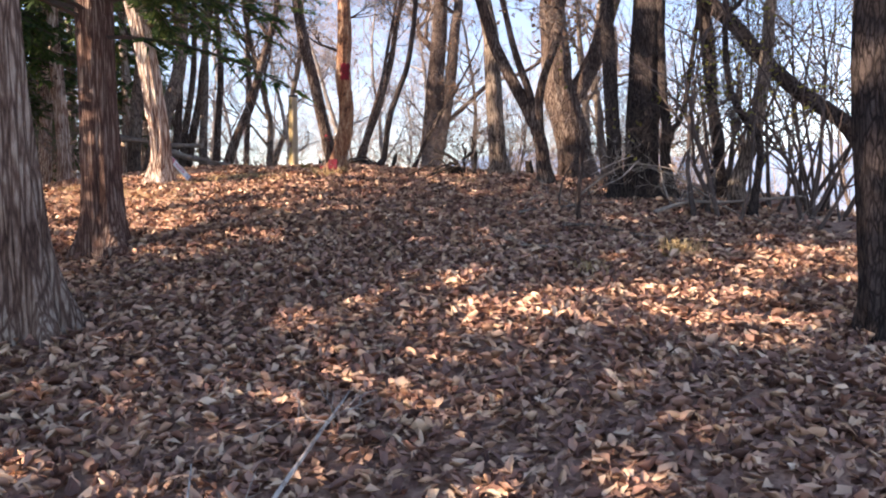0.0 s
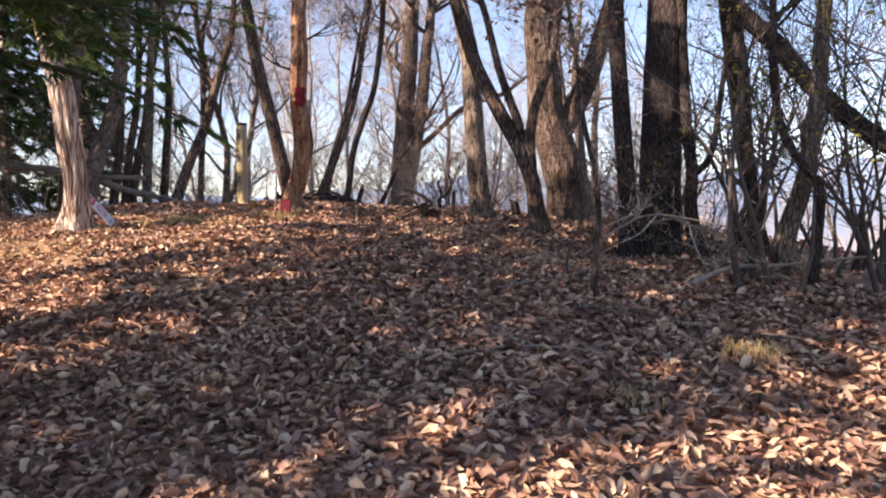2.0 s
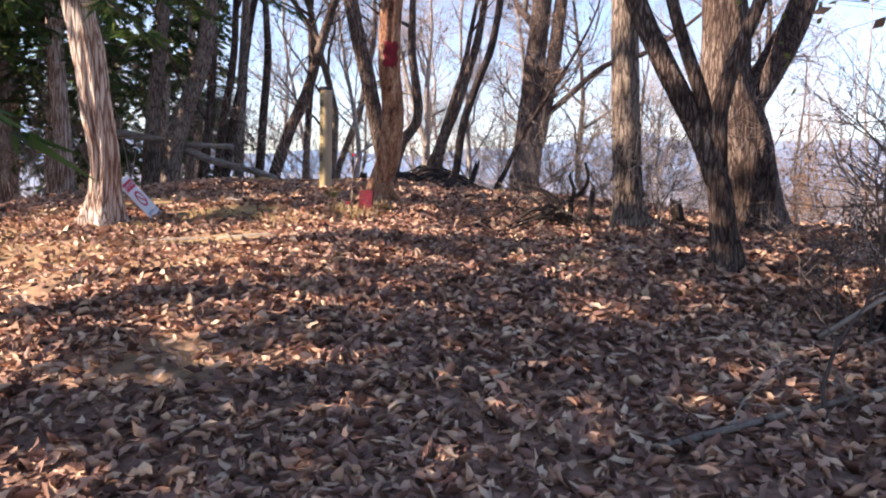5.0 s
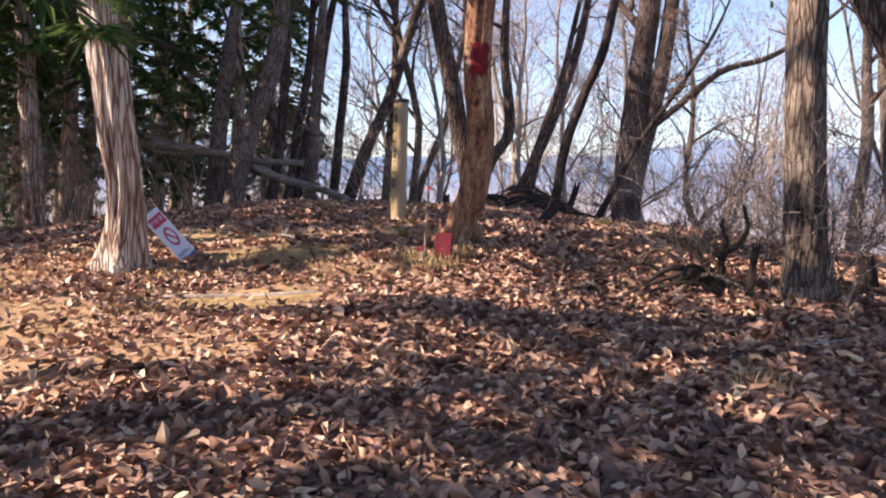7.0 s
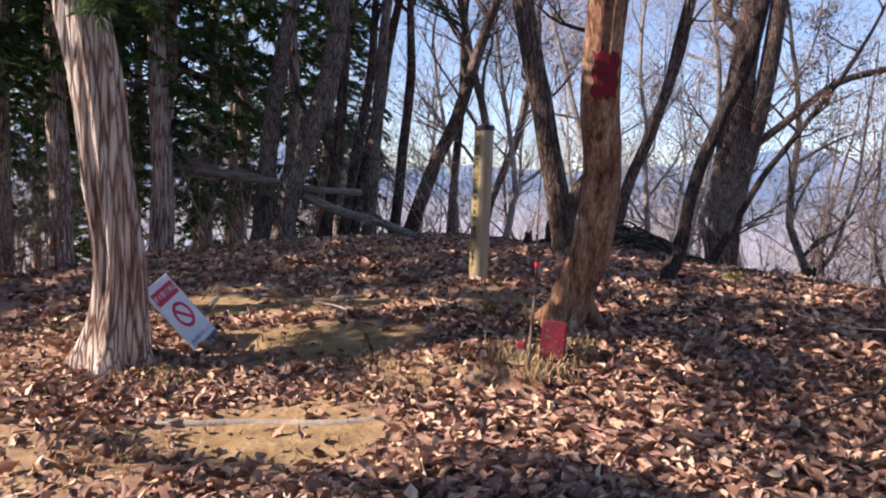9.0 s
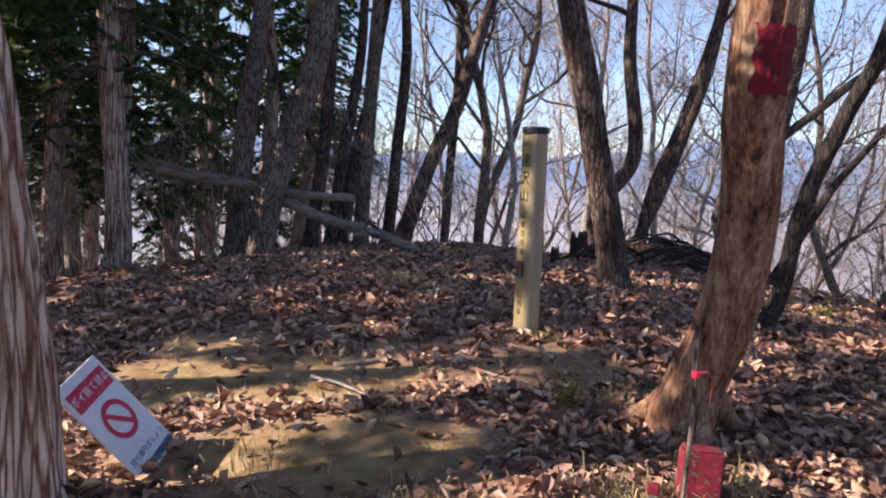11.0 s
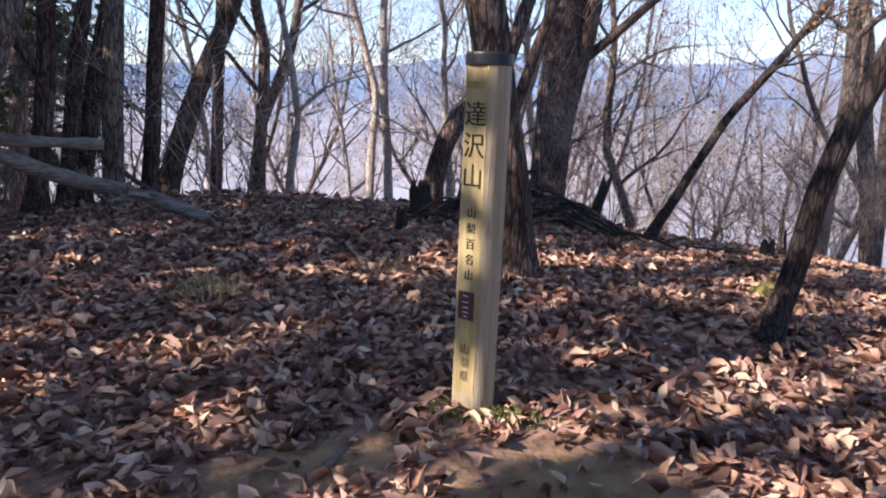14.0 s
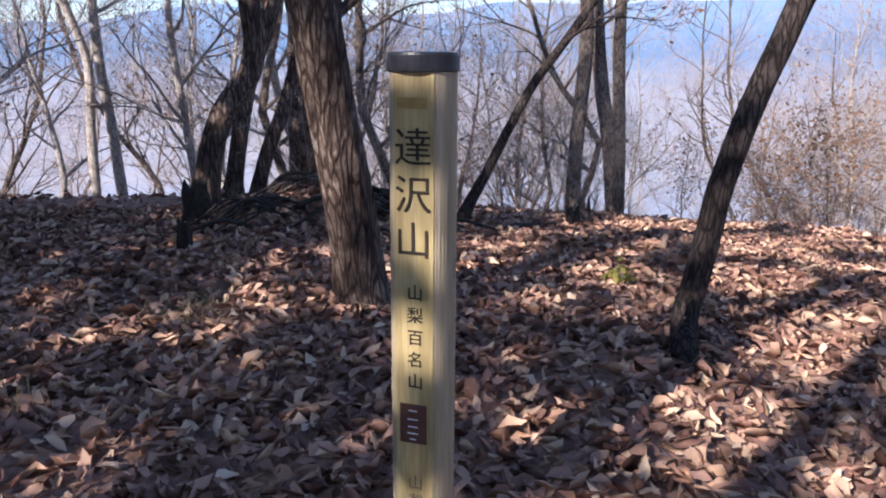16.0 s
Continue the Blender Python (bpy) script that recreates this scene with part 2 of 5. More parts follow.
M_STUB_RED = material("chipped_red_paint", ((0.38, (0.26, 0.17, 0.15)), (0.46, (0.15, 0.02, 0.026)), (0.56, (0.24, 0.018, 0.038)), (0.68, (0.31, 0.06, 0.07))), scale=22, bump=0.25, bump_scale=70, rough=0.6)
M_RED_MARK = material("red_spray_paint", ((0.36, (0.07, 0.018, 0.014)), (0.5, (0.18, 0.005, 0.018)), (0.68, (0.28, 0.008, 0.032))), scale=25, bump=0.7, bump_scale=60, rough=0.6)
M_RIBBON = material("pink_marker_tape", ((0.3, (0.75, 0.02, 0.06)), (0.7, (0.85, 0.05, 0.12))), scale=20, bump=0.0, rough=0.5)
M_STONE = material("pale_stone", ((0.3, (0.26, 0.24, 0.22)), (0.7, (0.5, 0.47, 0.43))), scale=14, bump=0.5, bump_scale=50)


def let_through(m, share):
    """Thin leaves: part of the light passes through them."""
    nt = m.node_tree
    b = nt.nodes["Principled BSDF"]
    tl, mx = nt.nodes.new("ShaderNodeBsdfTranslucent"), nt.nodes.new("ShaderNodeMixShader")
    nt.links.new(b.inputs["Base Color"].links[0].from_socket, tl.inputs["Color"])
    mx.inputs[0].default_value = share
    nt.links.new(b.outputs[0], mx.inputs[1])
    nt.links.new(tl.outputs[0], mx.inputs[2])
    nt.links.new(mx.outputs[0], nt.nodes["Material Output"].inputs["Surface"])


let_through(M_GREEN, 0.4)
let_through(M_SHRUB_GREEN, 0.45)
let_through(M_DRYLEAF, 0.35)


def ground_material():
    m = material("leafy_forest_soil", ((0.3, (0.137, 0.081, 0.059)), (0.45, (0.285, 0.167, 0.120)), (0.58, (0.422, 0.259, 0.184)), (0.75, (0.570, 0.378, 0.270))), scale=5, bump=0.8, bump_scale=34, fine=0.6, distance=0.03)
    nt = m.node_tree
    b = nt.nodes["Principled BSDF"]
    b.inputs["Roughness"].default_value = 0.95
    litter = b.inputs["Base Color"].links[0].from_socket
    at = nt.nodes.new("ShaderNodeAttribute")
    at.attribute_name = "bare"
    tc = nt.nodes.new("ShaderNodeTexCoord")
    nz = nt.nodes.new("ShaderNodeTexNoise")
    nz.inputs["Scale"].default_value, nz.inputs["Detail"].default_value = 9, 9
    nt.links.new(tc.outputs["Object"], nz.inputs["Vector"])
    soil = nt.nodes.new("ShaderNodeValToRGB")
    soil.color_ramp.elements.new(0.5)
    for e, (p, c) in zip(soil.color_ramp.elements, ((0.3, (0.20, 0.125, 0.06)), (0.5, (0.34, 0.225, 0.105)), (0.72, (0.45, 0.32, 0.165)))):
        e.position, e.color = p, (*c, 1)
    nt.links.new(nz.outputs["Fac"], soil.inputs["Fac"])
    mx = nt.nodes.new("ShaderNodeMix")
    mx.data_type = "RGBA"
    nt.links.new(at.outputs["Fac"], mx.inputs[0])
    nt.links.new(litter, mx.inputs[6])
    nt.links.new(soil.outputs["Color"], mx.inputs[7])
    nt.links.new(mx.outputs[2], b.inputs["Base Color"])
    return m


M_GROUND = ground_material()
# Haze is put into these emission colours; the mountains light themselves.
M_FAR = glow("mountain_side_haze_glow", (0.405, 0.39, 0.43), (0.20, 0.295, 0.45), (0.27, 0.39, 0.58), -90, 240)


# ---- the lie of the land ----
def knoll(x, y):
    """Height of the rounded hilltop: a slope that rises ahead of the walker, eases off on top and falls away all round."""
    cx, cy = np.clip(x, -9.0, 4.5), np.clip(y, -1.0, 21.0)
    u, v = cx / 5, (cy - 10) / 8
    z = 1.818 + 0.896 * v - 0.71 * v**2 - 0.159 * v**3 + 0.04 * v**4 + u * (-0.047 - 0.461 * v - 0.12 * v**2 + 0.08 * v**3)
    z = z + u**2 * (-0.251 + 0.008 * v + 0.059 * v**2) + u**3 * (-0.018 + 0.162 * v)
    out = np.hypot(x - cx, y - cy)
    return z - 0.32 * np.minimum(out, 120) - 0.1 * np.clip(out - 120, 0, 900)


def bumps(x, y):
    """Small unevenness of the litter, the low earth bank with old roots at the back of the top, the worn dip before it."""
    n = 0.022 * np.sin(2.3 * x + 1.1 * np.sin(1.7 * y)) + 0.018 * np.sin(2.9 * y + 1.3 * np.sin(2.1 * x + 0.5)) + 0.008 * np.sin(7.1 * x + 3.3 * y) * np.sin(5.3 * y - 2 * x)
    bank = 0.29 * np.exp(-(((x + 1.75) / 0.75) ** 2 + ((y - 17.2) / 0.45) ** 2))
    hollow = -0.075 * np.exp(-(((x + 2.3) / 1.5) ** 2 + ((y - 10.6) / 0.75) ** 2))
    return n + bank + hollow


def land(x, y):
    return float(knoll(np.float64(x), np.float64(y)) + bumps(np.float64(x), np.float64(y)))


def bareness(x, y):
    """Where the trodden tan soil shows between the leaves: patches on the way to the summit post."""
    s = np.zeros_like(np.asarray(x, float))
    for px, py, rx, ry, a, k in ((-3.75, 12.0, 0.95, 0.42, 0.25, 1.0), (-3.05, 11.3, 0.85, 0.32, 0.2, 1.0), (-2.75, 10.1, 0.6, 0.42, 0.1, 0.95), (-2.45, 12.45, 0.48, 0.3, 0.1, 0.8), (-4.3, 12.5, 0.5, 0.2, 0.3, 0.9), (-3.0, 9.6, 0.3, 0.2, 0.3, 0.5), (-3.1, 12.75, 0.35, 0.16, 0.2, 0.7), (-1.7, 7.3, 0.5, 0.35, 0.0, 0.45), (-3.3, 10.9, 0.45, 0.13, 0.25, 0.6), (-3.9, 9.3, 0.9, 0.45, 0.2, 0.62), (-2.6, 9.0, 0.6, 0.35, 0.1, 0.5), (-5.0, 10.2, 0.9, 0.5, 0.2, 0.62), (-3.3, 8.5, 0.9, 0.35, 0.1, 0.45), (-2.2, 10.9, 0.5, 0.25, 0.1, 0.55)):
        dx, dy = (x - px) * math.cos(a) + (y - py) * math.sin(a), -(x - px) * math.sin(a) + (y - py) * math.cos(a)
        w = 0.25 * np.sin(5.0 * x + 2.0 * y) + 0.2 * np.sin(9.0 * y - 4.0 * x)
        s = np.maximum(s, k * np.clip(1.5 - 1.1 * ((dx / rx) ** 2 + (dy / ry) ** 2) + w, 0, 1))
    return s


# ---- mesh tools ----
class Shape:
    """Collects tubes, strips and faces into one mesh."""

    def __init__(self):
        self.v, self.f = [], []

    def tube(self, pts, radii, sides=6, cap=True, lobes=0.0, rng=None):
        first = len(self.v)
        pts = [Vector(p) for p in pts]
        side = None
        for i, p in enumerate(pts):
            d = (pts[min(i + 1, len(pts) - 1)] - pts[max(i - 1, 0)]).normalized()
            if side is None:
                side = d.orthogonal().normalized()
            side = (side - d * side.dot(d)).normalized()
            up = d.cross(side)
            for k in range(sides):
                a = 2 * math.pi * k / sides
                r = radii[i]
                if lobes:
                    r *= 1 + lobes * rng.uniform(-1, 1)
                self.v.append(p + side * (r * math.cos(a)) + up * (r * math.sin(a)))
        for i in range(len(pts) - 1):
            a, b = first + i * sides, first + (i + 1) * sides
            for k in range(sides):
                k2 = (k + 1) % sides
                self.f.append((a + k, a + k2, b + k2, b + k))
        if cap:
            self.f.append(tuple(first + (len(pts) - 1) * sides + k for k in range(sides)))
            self.f.append(tuple(first + k for k in reversed(range(sides))))

    def face(self, *pts):
        first = len(self.v)
        self.v.extend(Vector(p) for p in pts)
        self.f.append(tuple(range(first, first + len(pts))))

    def mesh(self, name, mat, smooth=False):
        me = bpy.data.meshes.new(name)
        me.from_pydata(self.v, [], self.f)
        me.materials.append(mat)
        if smooth:
            me.polygons.foreach_set("use_smooth", np.ones(len(me.polygons), bool))
        me.update()
        return me


def piece(name, shape, mat, parent, label="", smooth=False, at=None):
    ob = new(name, shape.mesh(name, mat, smooth) if isinstance(shape, Shape) else shape)
    ob.parent = parent
    if at is not None:
        ob.matrix_basis = at
    if label:
        tagged(ob, label)
    return ob


def from_bmesh(name, bm, mat, parent, label="", at=None, smooth=False):
    me = bpy.data.meshes.new(name)
    bm.to_mesh(me)
    bm.free()
    me.materials.append(mat)
    if smooth:
        me.polygons.foreach_set("use_smooth", np.ones(len(me.polygons), bool))
    return piece(name, me, mat, parent, label, at=at)


def base_empty(name, x, y, label, category, group="", z=None, kind=""):
    ob = new(name)
    ob.location = (x, y, land(x, y) if z is None else z)
    ob.empty_display_size = 0.2
    return tagged(ob, label, category, group, kind)


def glide(pts, n):
    """Points along a smooth curve through pts."""
    pts = [Vector(p) for p in pts]
    ext = [pts[0] * 2 - pts[1], *pts, pts[-1] * 2 - pts[-2]]
    out = []
    for i in range(len(pts) - 1):
        a, b, c, d = ext[i:i + 4]
        for k in range(n):
            t = k / n
            out.append(0.5 * (2 * b + (c - a) * t + (2 * a - 5 * b + 4 * c - d) * t * t + (3 * b - a - 3 * c + d) * t**3))
    out.append(pts[-1])
    return out


# ---- trees ----
def trunk_shape(pts, r0, r1, rtip, seen, rng, sides=18, flare=0.9, rough=0.06, spread=0.13):
    """A tapered trunk with a flared, lobed foot and uneven bark. seen: height up to which r0 eases to r1; above, to rtip."""
    s = Shape()
    top = pts[-1].z
    ph, lobes = rng.uniform(0, 6), rng.choice((3, 4, 5))
    amp = [[rng.uniform(0, 6) for _ in range(3)] for _ in range(2)]
    ring = []
    side = None
    for i, p in enumerate(pts):
        d = (pts[min(i + 1, len(pts) - 1)] - pts[max(i - 1, 0)]).normalized()
        if side is None:
            side = d.orthogonal().normalized()
        side = (side - d * side.dot(d)).normalized()
        up = d.cross(side)
        z = p.z
        r = r0 + (r1 - r0) * min(max(z, 0) / seen, 1) if z < seen else r1 + (rtip - r1) * ((z - seen) / max(top - seen, 0.01)) ** 0.9
        foot = math.exp(-max(z, 0) / spread)
        for k in range(sides):
            a = 2 * math.pi * k / sides
            rr = r * (1 + foot * flare * (0.55 + 0.45 * math.sin(lobes * a + ph)))
            rr *= 1 + rough * (math.sin(7 * a + amp[0][0] + 1.3 * z) * 0.5 + math.sin(11 * a + amp[0][1] - 2.1 * z) * 0.5 + 0.8 * noise.noise((math.cos(a) * 3, math.sin(a) * 3, z * 2.5 + ph)))
            ring.append(p + side * (rr * math.cos(a)) + up * (rr * math.sin(a)))
    s.v = ring
    for i in range(len(pts) - 1):
        for k in range(sides):
            k2 = (k + 1) % sides
            s.f.append((i * sides + k, i * sides + k2, (i + 1) * sides + k2, (i + 1) * sides + k))
    s.f.append(tuple((len(pts) - 1) * sides + k for k in range(sides)))
    return s


def branch(shapes, leaves, p, d, length, r, level, rng, last=4, leafy=0.0, wild=0.35, gravity=0.04):
    """A branch that bends and forks; the thick ones and the twigs go into shapes of their own."""
    steps = (6, 4, 3, 2 if last > 3 else 1, 1)[min(level, 4)]
    pts, q, dd = [Vector(p)], Vector(p), Vector(d).normalized()
    for i in range(steps):
        dd = (dd + Vector((rng.gauss(0, wild * 0.5), rng.gauss(0, wild * 0.5), rng.gauss(gravity, wild * 0.35)))).normalized()
        q = q + dd * (length / steps)
        pts.append(q.copy())
    radii = [r * (1 - 0.75 * i / steps) for i in range(steps + 1)]
    target = shapes[0] if level <= 1 else shapes[1]
    target.tube(pts, radii, (7, 5, 3, 3, 3)[min(level, 4)], cap=False)
    if leafy and level >= last - 1:
        for _ in range(3):
            if rng.random() < leafy:
                a = pts[-1] + Vector((rng.gauss(0, 0.04), rng.gauss(0, 0.04), rng.gauss(-0.03, 0.03)))
                u = Vector((rng.gauss(0, 1), rng.gauss(0, 1), rng.gauss(-0.6, 0.6))).normalized() * rng.uniform(0.035, 0.06)
                w = u.orthogonal().normalized() * rng.uniform(0.012, 0.025)
                leaves.face(a, a + u * 0.5 + w, a + u, a + u * 0.5 - w)
    if level < last:
        count = (5, 5, 4, 3)[min(level, 3)]
        for i in range(count):
            t = rng.uniform(0.3, 1.0) if i else 0.95
            k = min(int(t * steps), steps - 1)
            s = pts[k].lerp(pts[k + 1], t * steps - k)
            ax = Vector((rng.gauss(0, 1), rng.gauss(0, 1), rng.gauss(0.35, 0.7))).normalized()
            nd = (dd * 0.75 + ax * 0.75).normalized()
            branch(shapes, leaves, s, nd, length * rng.uniform(0.45, 0.7), max(r * (1 - 0.7 * t) * 0.75, 0.0028), level + 1, rng, last, leafy, wild, gravity)


def bare_tree(x, y, r0, r1, offs, height, label, bark, seed, twig=None, limbs=6, start=0.45, last=4, leafy=0.25, sides=18, flare=0.8, name="bare_tree", category="tree", group="trees on the hilltop", forks=(), rough=0.06, spread=0.13, reach=0.2, tip=0.18):
    """A leafless broadleaf tree: trunk through the offsets, carried on upwards, limbs and twigs above, a few dry leaves."""
    rng = random.Random(seed)
    tree = base_empty(name, x, y, label, category, group)
    ctrl = [Vector((0, 0, -0.3)), Vector((0, 0, 0.02)), *[Vector(o) for o in offs]]
    seen = ctrl[-1].z
    d = (ctrl[-1] - ctrl[-2]).normalized()
    q = ctrl[-1].copy()
    while q.z < height:
        d = (d + Vector((rng.gauss(0, 0.09), rng.gauss(0, 0.09), 0.12))).normalized()
        q = q + d * 0.7
        ctrl.append(q.copy())
    pts = glide(ctrl, 6 if sides > 8 else 2)
    piece("trunk", trunk_shape(pts, r0, r1, r0 * tip, seen, rng, sides, flare, rough, spread), bark, tree, smooth=True)
    twigs, leaves = Shape(), Shape()

    def spot(h):
        k = min(range(len(pts)), key=lambda i: abs(pts[i].z - h))
        return pts[k]

    for fp in forks:
        limb = Shape()
        fr, *way = fp
        way = [Vector(w) for w in way]
        dl = (way[-1] - way[-2]).normalized()
        for _ in range(4):
            dl = (dl + Vector((rng.gauss(0, 0.08), rng.gauss(0, 0.08), 0.1))).normalized()
            way.append(way[-1] + dl * 0.6)
        w = glide(way, 4)
        limb.tube(w, [fr * (1 - 0.65 * i / len(w)) for i in range(len(w))], 9, cap=True)
        for i in range(4):
            k = rng.randrange(len(w) // 2, len(w))
            branch([limb, twigs], leaves, w[k], Vector((rng.gauss(0, 1), rng.gauss(0, 1), 0.7)), rng.uniform(0.6, 1.3), fr * 0.35, 1, rng, last, leafy)
        piece("limb", limb, bark, tree, smooth=True)
    for i in range(limbs):
        h = height * (start + (0.97 - start) * (i + rng.uniform(0, 0.8)) / limbs)
        p = spot(h)
        a = rng.uniform(0, 2 * math.pi)
        limb = Shape()
        rr = (r1 + (r0 * tip - r1) * max(0, (h - seen) / max(height - seen, 0.1))) * 0.55
        branch([limb, twigs], leaves, p, (math.cos(a), math.sin(a), rng.uniform(0.4, 1.3)), height * reach * rng.uniform(0.7, 1.2), max(rr, 0.012), 0, rng, last, leafy)
        piece("limb", limb, bark, tree, smooth=True)
    if twigs.v:
        tagged(piece("twig_crown", twigs, twig or M_TWIG, tree, "fine bare twigs"), kind="stuff")
    if leaves.v:
        tagged(piece("dry_foliage", leaves, M_DRYLEAF, tree, "a few withered brown leaves"), kind="stuff")
    return tree


def spray(s, p, d, size, rng, flat, thin=0.14):
    """A drooping fan of scale-leaf foliage."""
    side = d.cross(Vector((0, 0, 1)))
    side = side.normalized() if side.length > 0.01 else Vector((1, 0, 0))
    nrm = (Vector((0, 0, 1)) * flat + Vector((rng.gauss(0, 0.5), rng.gauss(0, 0.5), rng.gauss(0, 0.5)))).normalized()
    for k in range(7):
        a = (k - 3) * 0.34 + rng.gauss(0, 0.12)
        w = (d * math.cos(a) + side * math.sin(a) + Vector((0, 0, -0.3 * rng.random()))).normalized()
        ln = size * rng.uniform(0.6, 1.1) * (1.0 if k == 3 else 0.75)
        b = w.cross(nrm)
        if b.length < 0.05:
            continue
        b = b.normalized() * (ln * thin)
        s.face(p + w * ln * 0.15 - b, p + w * ln * 0.15 + b, p + w * ln)


def conifer(x, y, r0, r1, offs, height, low, spread_r, label, seed, bark=None, name="cypress_tree", group="evergreens", dead=0.0, sides=18, rough=0.09, flare=0.8, spread=0.13, whorls=None, fine=0.14, open_side=False, skirt=0, boughs=()):
    rng = random.Random(seed)
    tree = base_empty(name, x, y, label, "conifer", group)
    ctrl = [Vector((0, 0, -0.3)), Vector((0, 0, 0.02)), *[Vector(o) for o in offs]]
    seen = ctrl[-1].z
    while ctrl[-1].z < height:
        ctrl.append(ctrl[-1] + Vector((rng.gauss(0, 0.03), rng.gauss(0, 0.03), 0.9)))
    pts = glide(ctrl, 6)
    piece("trunk", trunk_shape(pts, r0, r1, 0.02, seen, rng, sides, flare, rough, spread), bark or M_BARK_CYPRESS, tree, smooth=True)
    wood, green = Shape(), Shape()
    count = whorls or int((height - low) * 15)
    for i in range(count + skirt + len(boughs)):
        f = (i + rng.random()) / count if i < count else rng.uniform(0.03, 0.17)
        h = low + (height - low) * f
        p = min(pts, key=lambda q: abs(q.z - h))
        a = rng.uniform(0, 2 * math.pi)
        ln = spread_r * (1 - 0.8 * f ** 1.4) * rng.uniform(0.6, 1.1)
        if i >= count + skirt:
            h, a, ln = boughs[i - count - skirt]
            p, a = min(pts, key=lambda q: abs(q.z - h)), radians(a)
        elif open_side and h < 4.6 and math.cos(a) * SUN_DIR.x + math.sin(a) * SUN_DIR.y > 0.1:
            continue
        d = Vector((math.cos(a), math.sin(a), rng.uniform(-0.05, 0.4))).normalized()
        way, q = [p.copy()], p.copy()
        for k in range(5):
            d = (d + Vector((rng.gauss(0, 0.12), rng.gauss(0, 0.12), -0.16 if fine > 0.1 else -0.1))).normalized()
            q = q + d * (ln / 5)
            way.append(q.copy())
        wood.tube(way, [0.022 * (1 - 0.16 * k) for k in range(6)], 3, cap=False)
        if rng.random() < dead:
            continue
        for k in range(int((10 + ln * 13) * (1.0 if fine > 0.1 else 2.1 if fine > 0.07 else 3.6))):
            t = rng.uniform(0.2, 1.0) * 4.999
            j = int(t)
            b = way[j].lerp(way[j + 1], t - j)
            out = (way[j + 1] - way[j]).normalized()
            out = (out + Vector((rng.gauss(0, 0.7), rng.gauss(0, 0.7), rng.gauss(-0.15, 0.25)))).normalized()
            spray(green, b + out * 0.05, out, rng.uniform(0.15, 0.30) * (1.0 if fine > 0.1 else 0.7 if fine > 0.07 else 0.42), rng, 1.0, fine if fine > 0.07 else 0.1)
    tagged(piece("branch_work", wood, M_TWIG_DARK, tree, "thin drooping branches"), kind="stuff")
    tagged(piece("foliage", green, M_GREEN, tree, "dark green scale-leaf sprays"), kind="stuff")
    return tree


# ---- ground and distance ----
def build_ground():
    def axis(a, b, step, n):
        core = np.arange(a, b + 1e-6, step)
        grow = np.geomspace(0.25, 4400, n)
        return np.concatenate([a - grow[::-1], core, b + grow])
    xs, ys = axis(-10, 7, 0.09, 26), axis(-3, 24, 0.09, 26)
    gx, gy = np.meshgrid(xs, ys, indexing="ij")
    gz = knoll(gx, gy) + bumps(gx, gy) * ((np.abs(gx + 1.5) < 9) & (np.abs(gy - 10.5) < 14))
    nx, ny = gx.shape
    me = bpy.data.meshes.new("ground")
    me.vertices.add(nx * ny)
    me.vertices.foreach_set("co", np.stack([gx, gy, gz], -1).astype(np.float32).ravel())
    i = (np.arange(nx - 1)[:, None] * ny + np.arange(ny - 1)[None]).ravel()
    quads = np.stack([i, i + ny, i + ny + 1, i + 1], -1)
    me.loops.add(quads.size)
    me.loops.foreach_set("vertex_index", quads.ravel().astype(np.int32))
    me.polygons.add(len(quads))
    me.polygons.foreach_set("loop_start", np.arange(0, quads.size, 4, dtype=np.int32))
    me.update(calc_edges=True)
    me.polygons.foreach_set("use_smooth", np.ones(len(quads), bool))
    at = me.attributes.new("bare", "FLOAT", "POINT")
    at.data.foreach_set("value", bareness(gx, gy).astype(np.float32).ravel())
    me.materials.append(M_GROUND)
    return tagged(new("ground", me), "brown leaf-covered forest soil with bare tan patches", "ground", kind="structure")


ground = build_ground()


def build_distance():
    """The hazy valley and the mountain ranges all round, far beyond the woods."""
    rs = np.concatenate([np.linspace(95, 600, 10), np.linspace(800, 4200, 36)])
    th = np.linspace(0, 2 * math.pi, 361)[:-1]
    R, H = np.meshgrid(rs, th, indexing="ij")
    z = -24 - 0.1 * np.minimum(R - 95, 420)
    crest = 205 + 45 * np.sin(2 * H + 0.7) + 38 * np.sin(5 * H + 2.1) + 26 * np.sin(9 * H + 0.4) + 16 * np.sin(17 * H + 1.9) + 9 * np.sin(31 * H) + 5 * np.sin(57 * H + 1)
    ridge = np.clip((R - 1500) / 1900, 0, 1)
    z = z + (crest + 70) * ridge**1.2 + 8 * ridge * np.sin(R / 90 + 6 * np.sin(7 * H)) + 60 * np.exp(-(((R - 1700) / 320) ** 2)) * np.clip(np.sin(3 * H + 0.6) + 0.4 * np.sin(11 * H), 0, 2)
    v = np.stack([-2 + R * np.cos(H), 10 + R * np.sin(H), z], -1).reshape(-1, 3)
    n, m = R.shape
    f = [(i * m + j, i * m + (j + 1) % m, (i + 1) * m + (j + 1) % m, (i + 1) * m + j) for i in range(n - 1) for j in range(m)]
    me = bpy.data.meshes.new("backdrop")
    me.from_pydata(v.tolist(), [], f)
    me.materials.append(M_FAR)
    me.polygons.foreach_set("use_smooth", np.ones(len(f), bool))
    return tagged(new("backdrop", me), "self-glowing blue mountain ranges above a pale valley, haze painted in", "mountains", kind="structure")


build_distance()

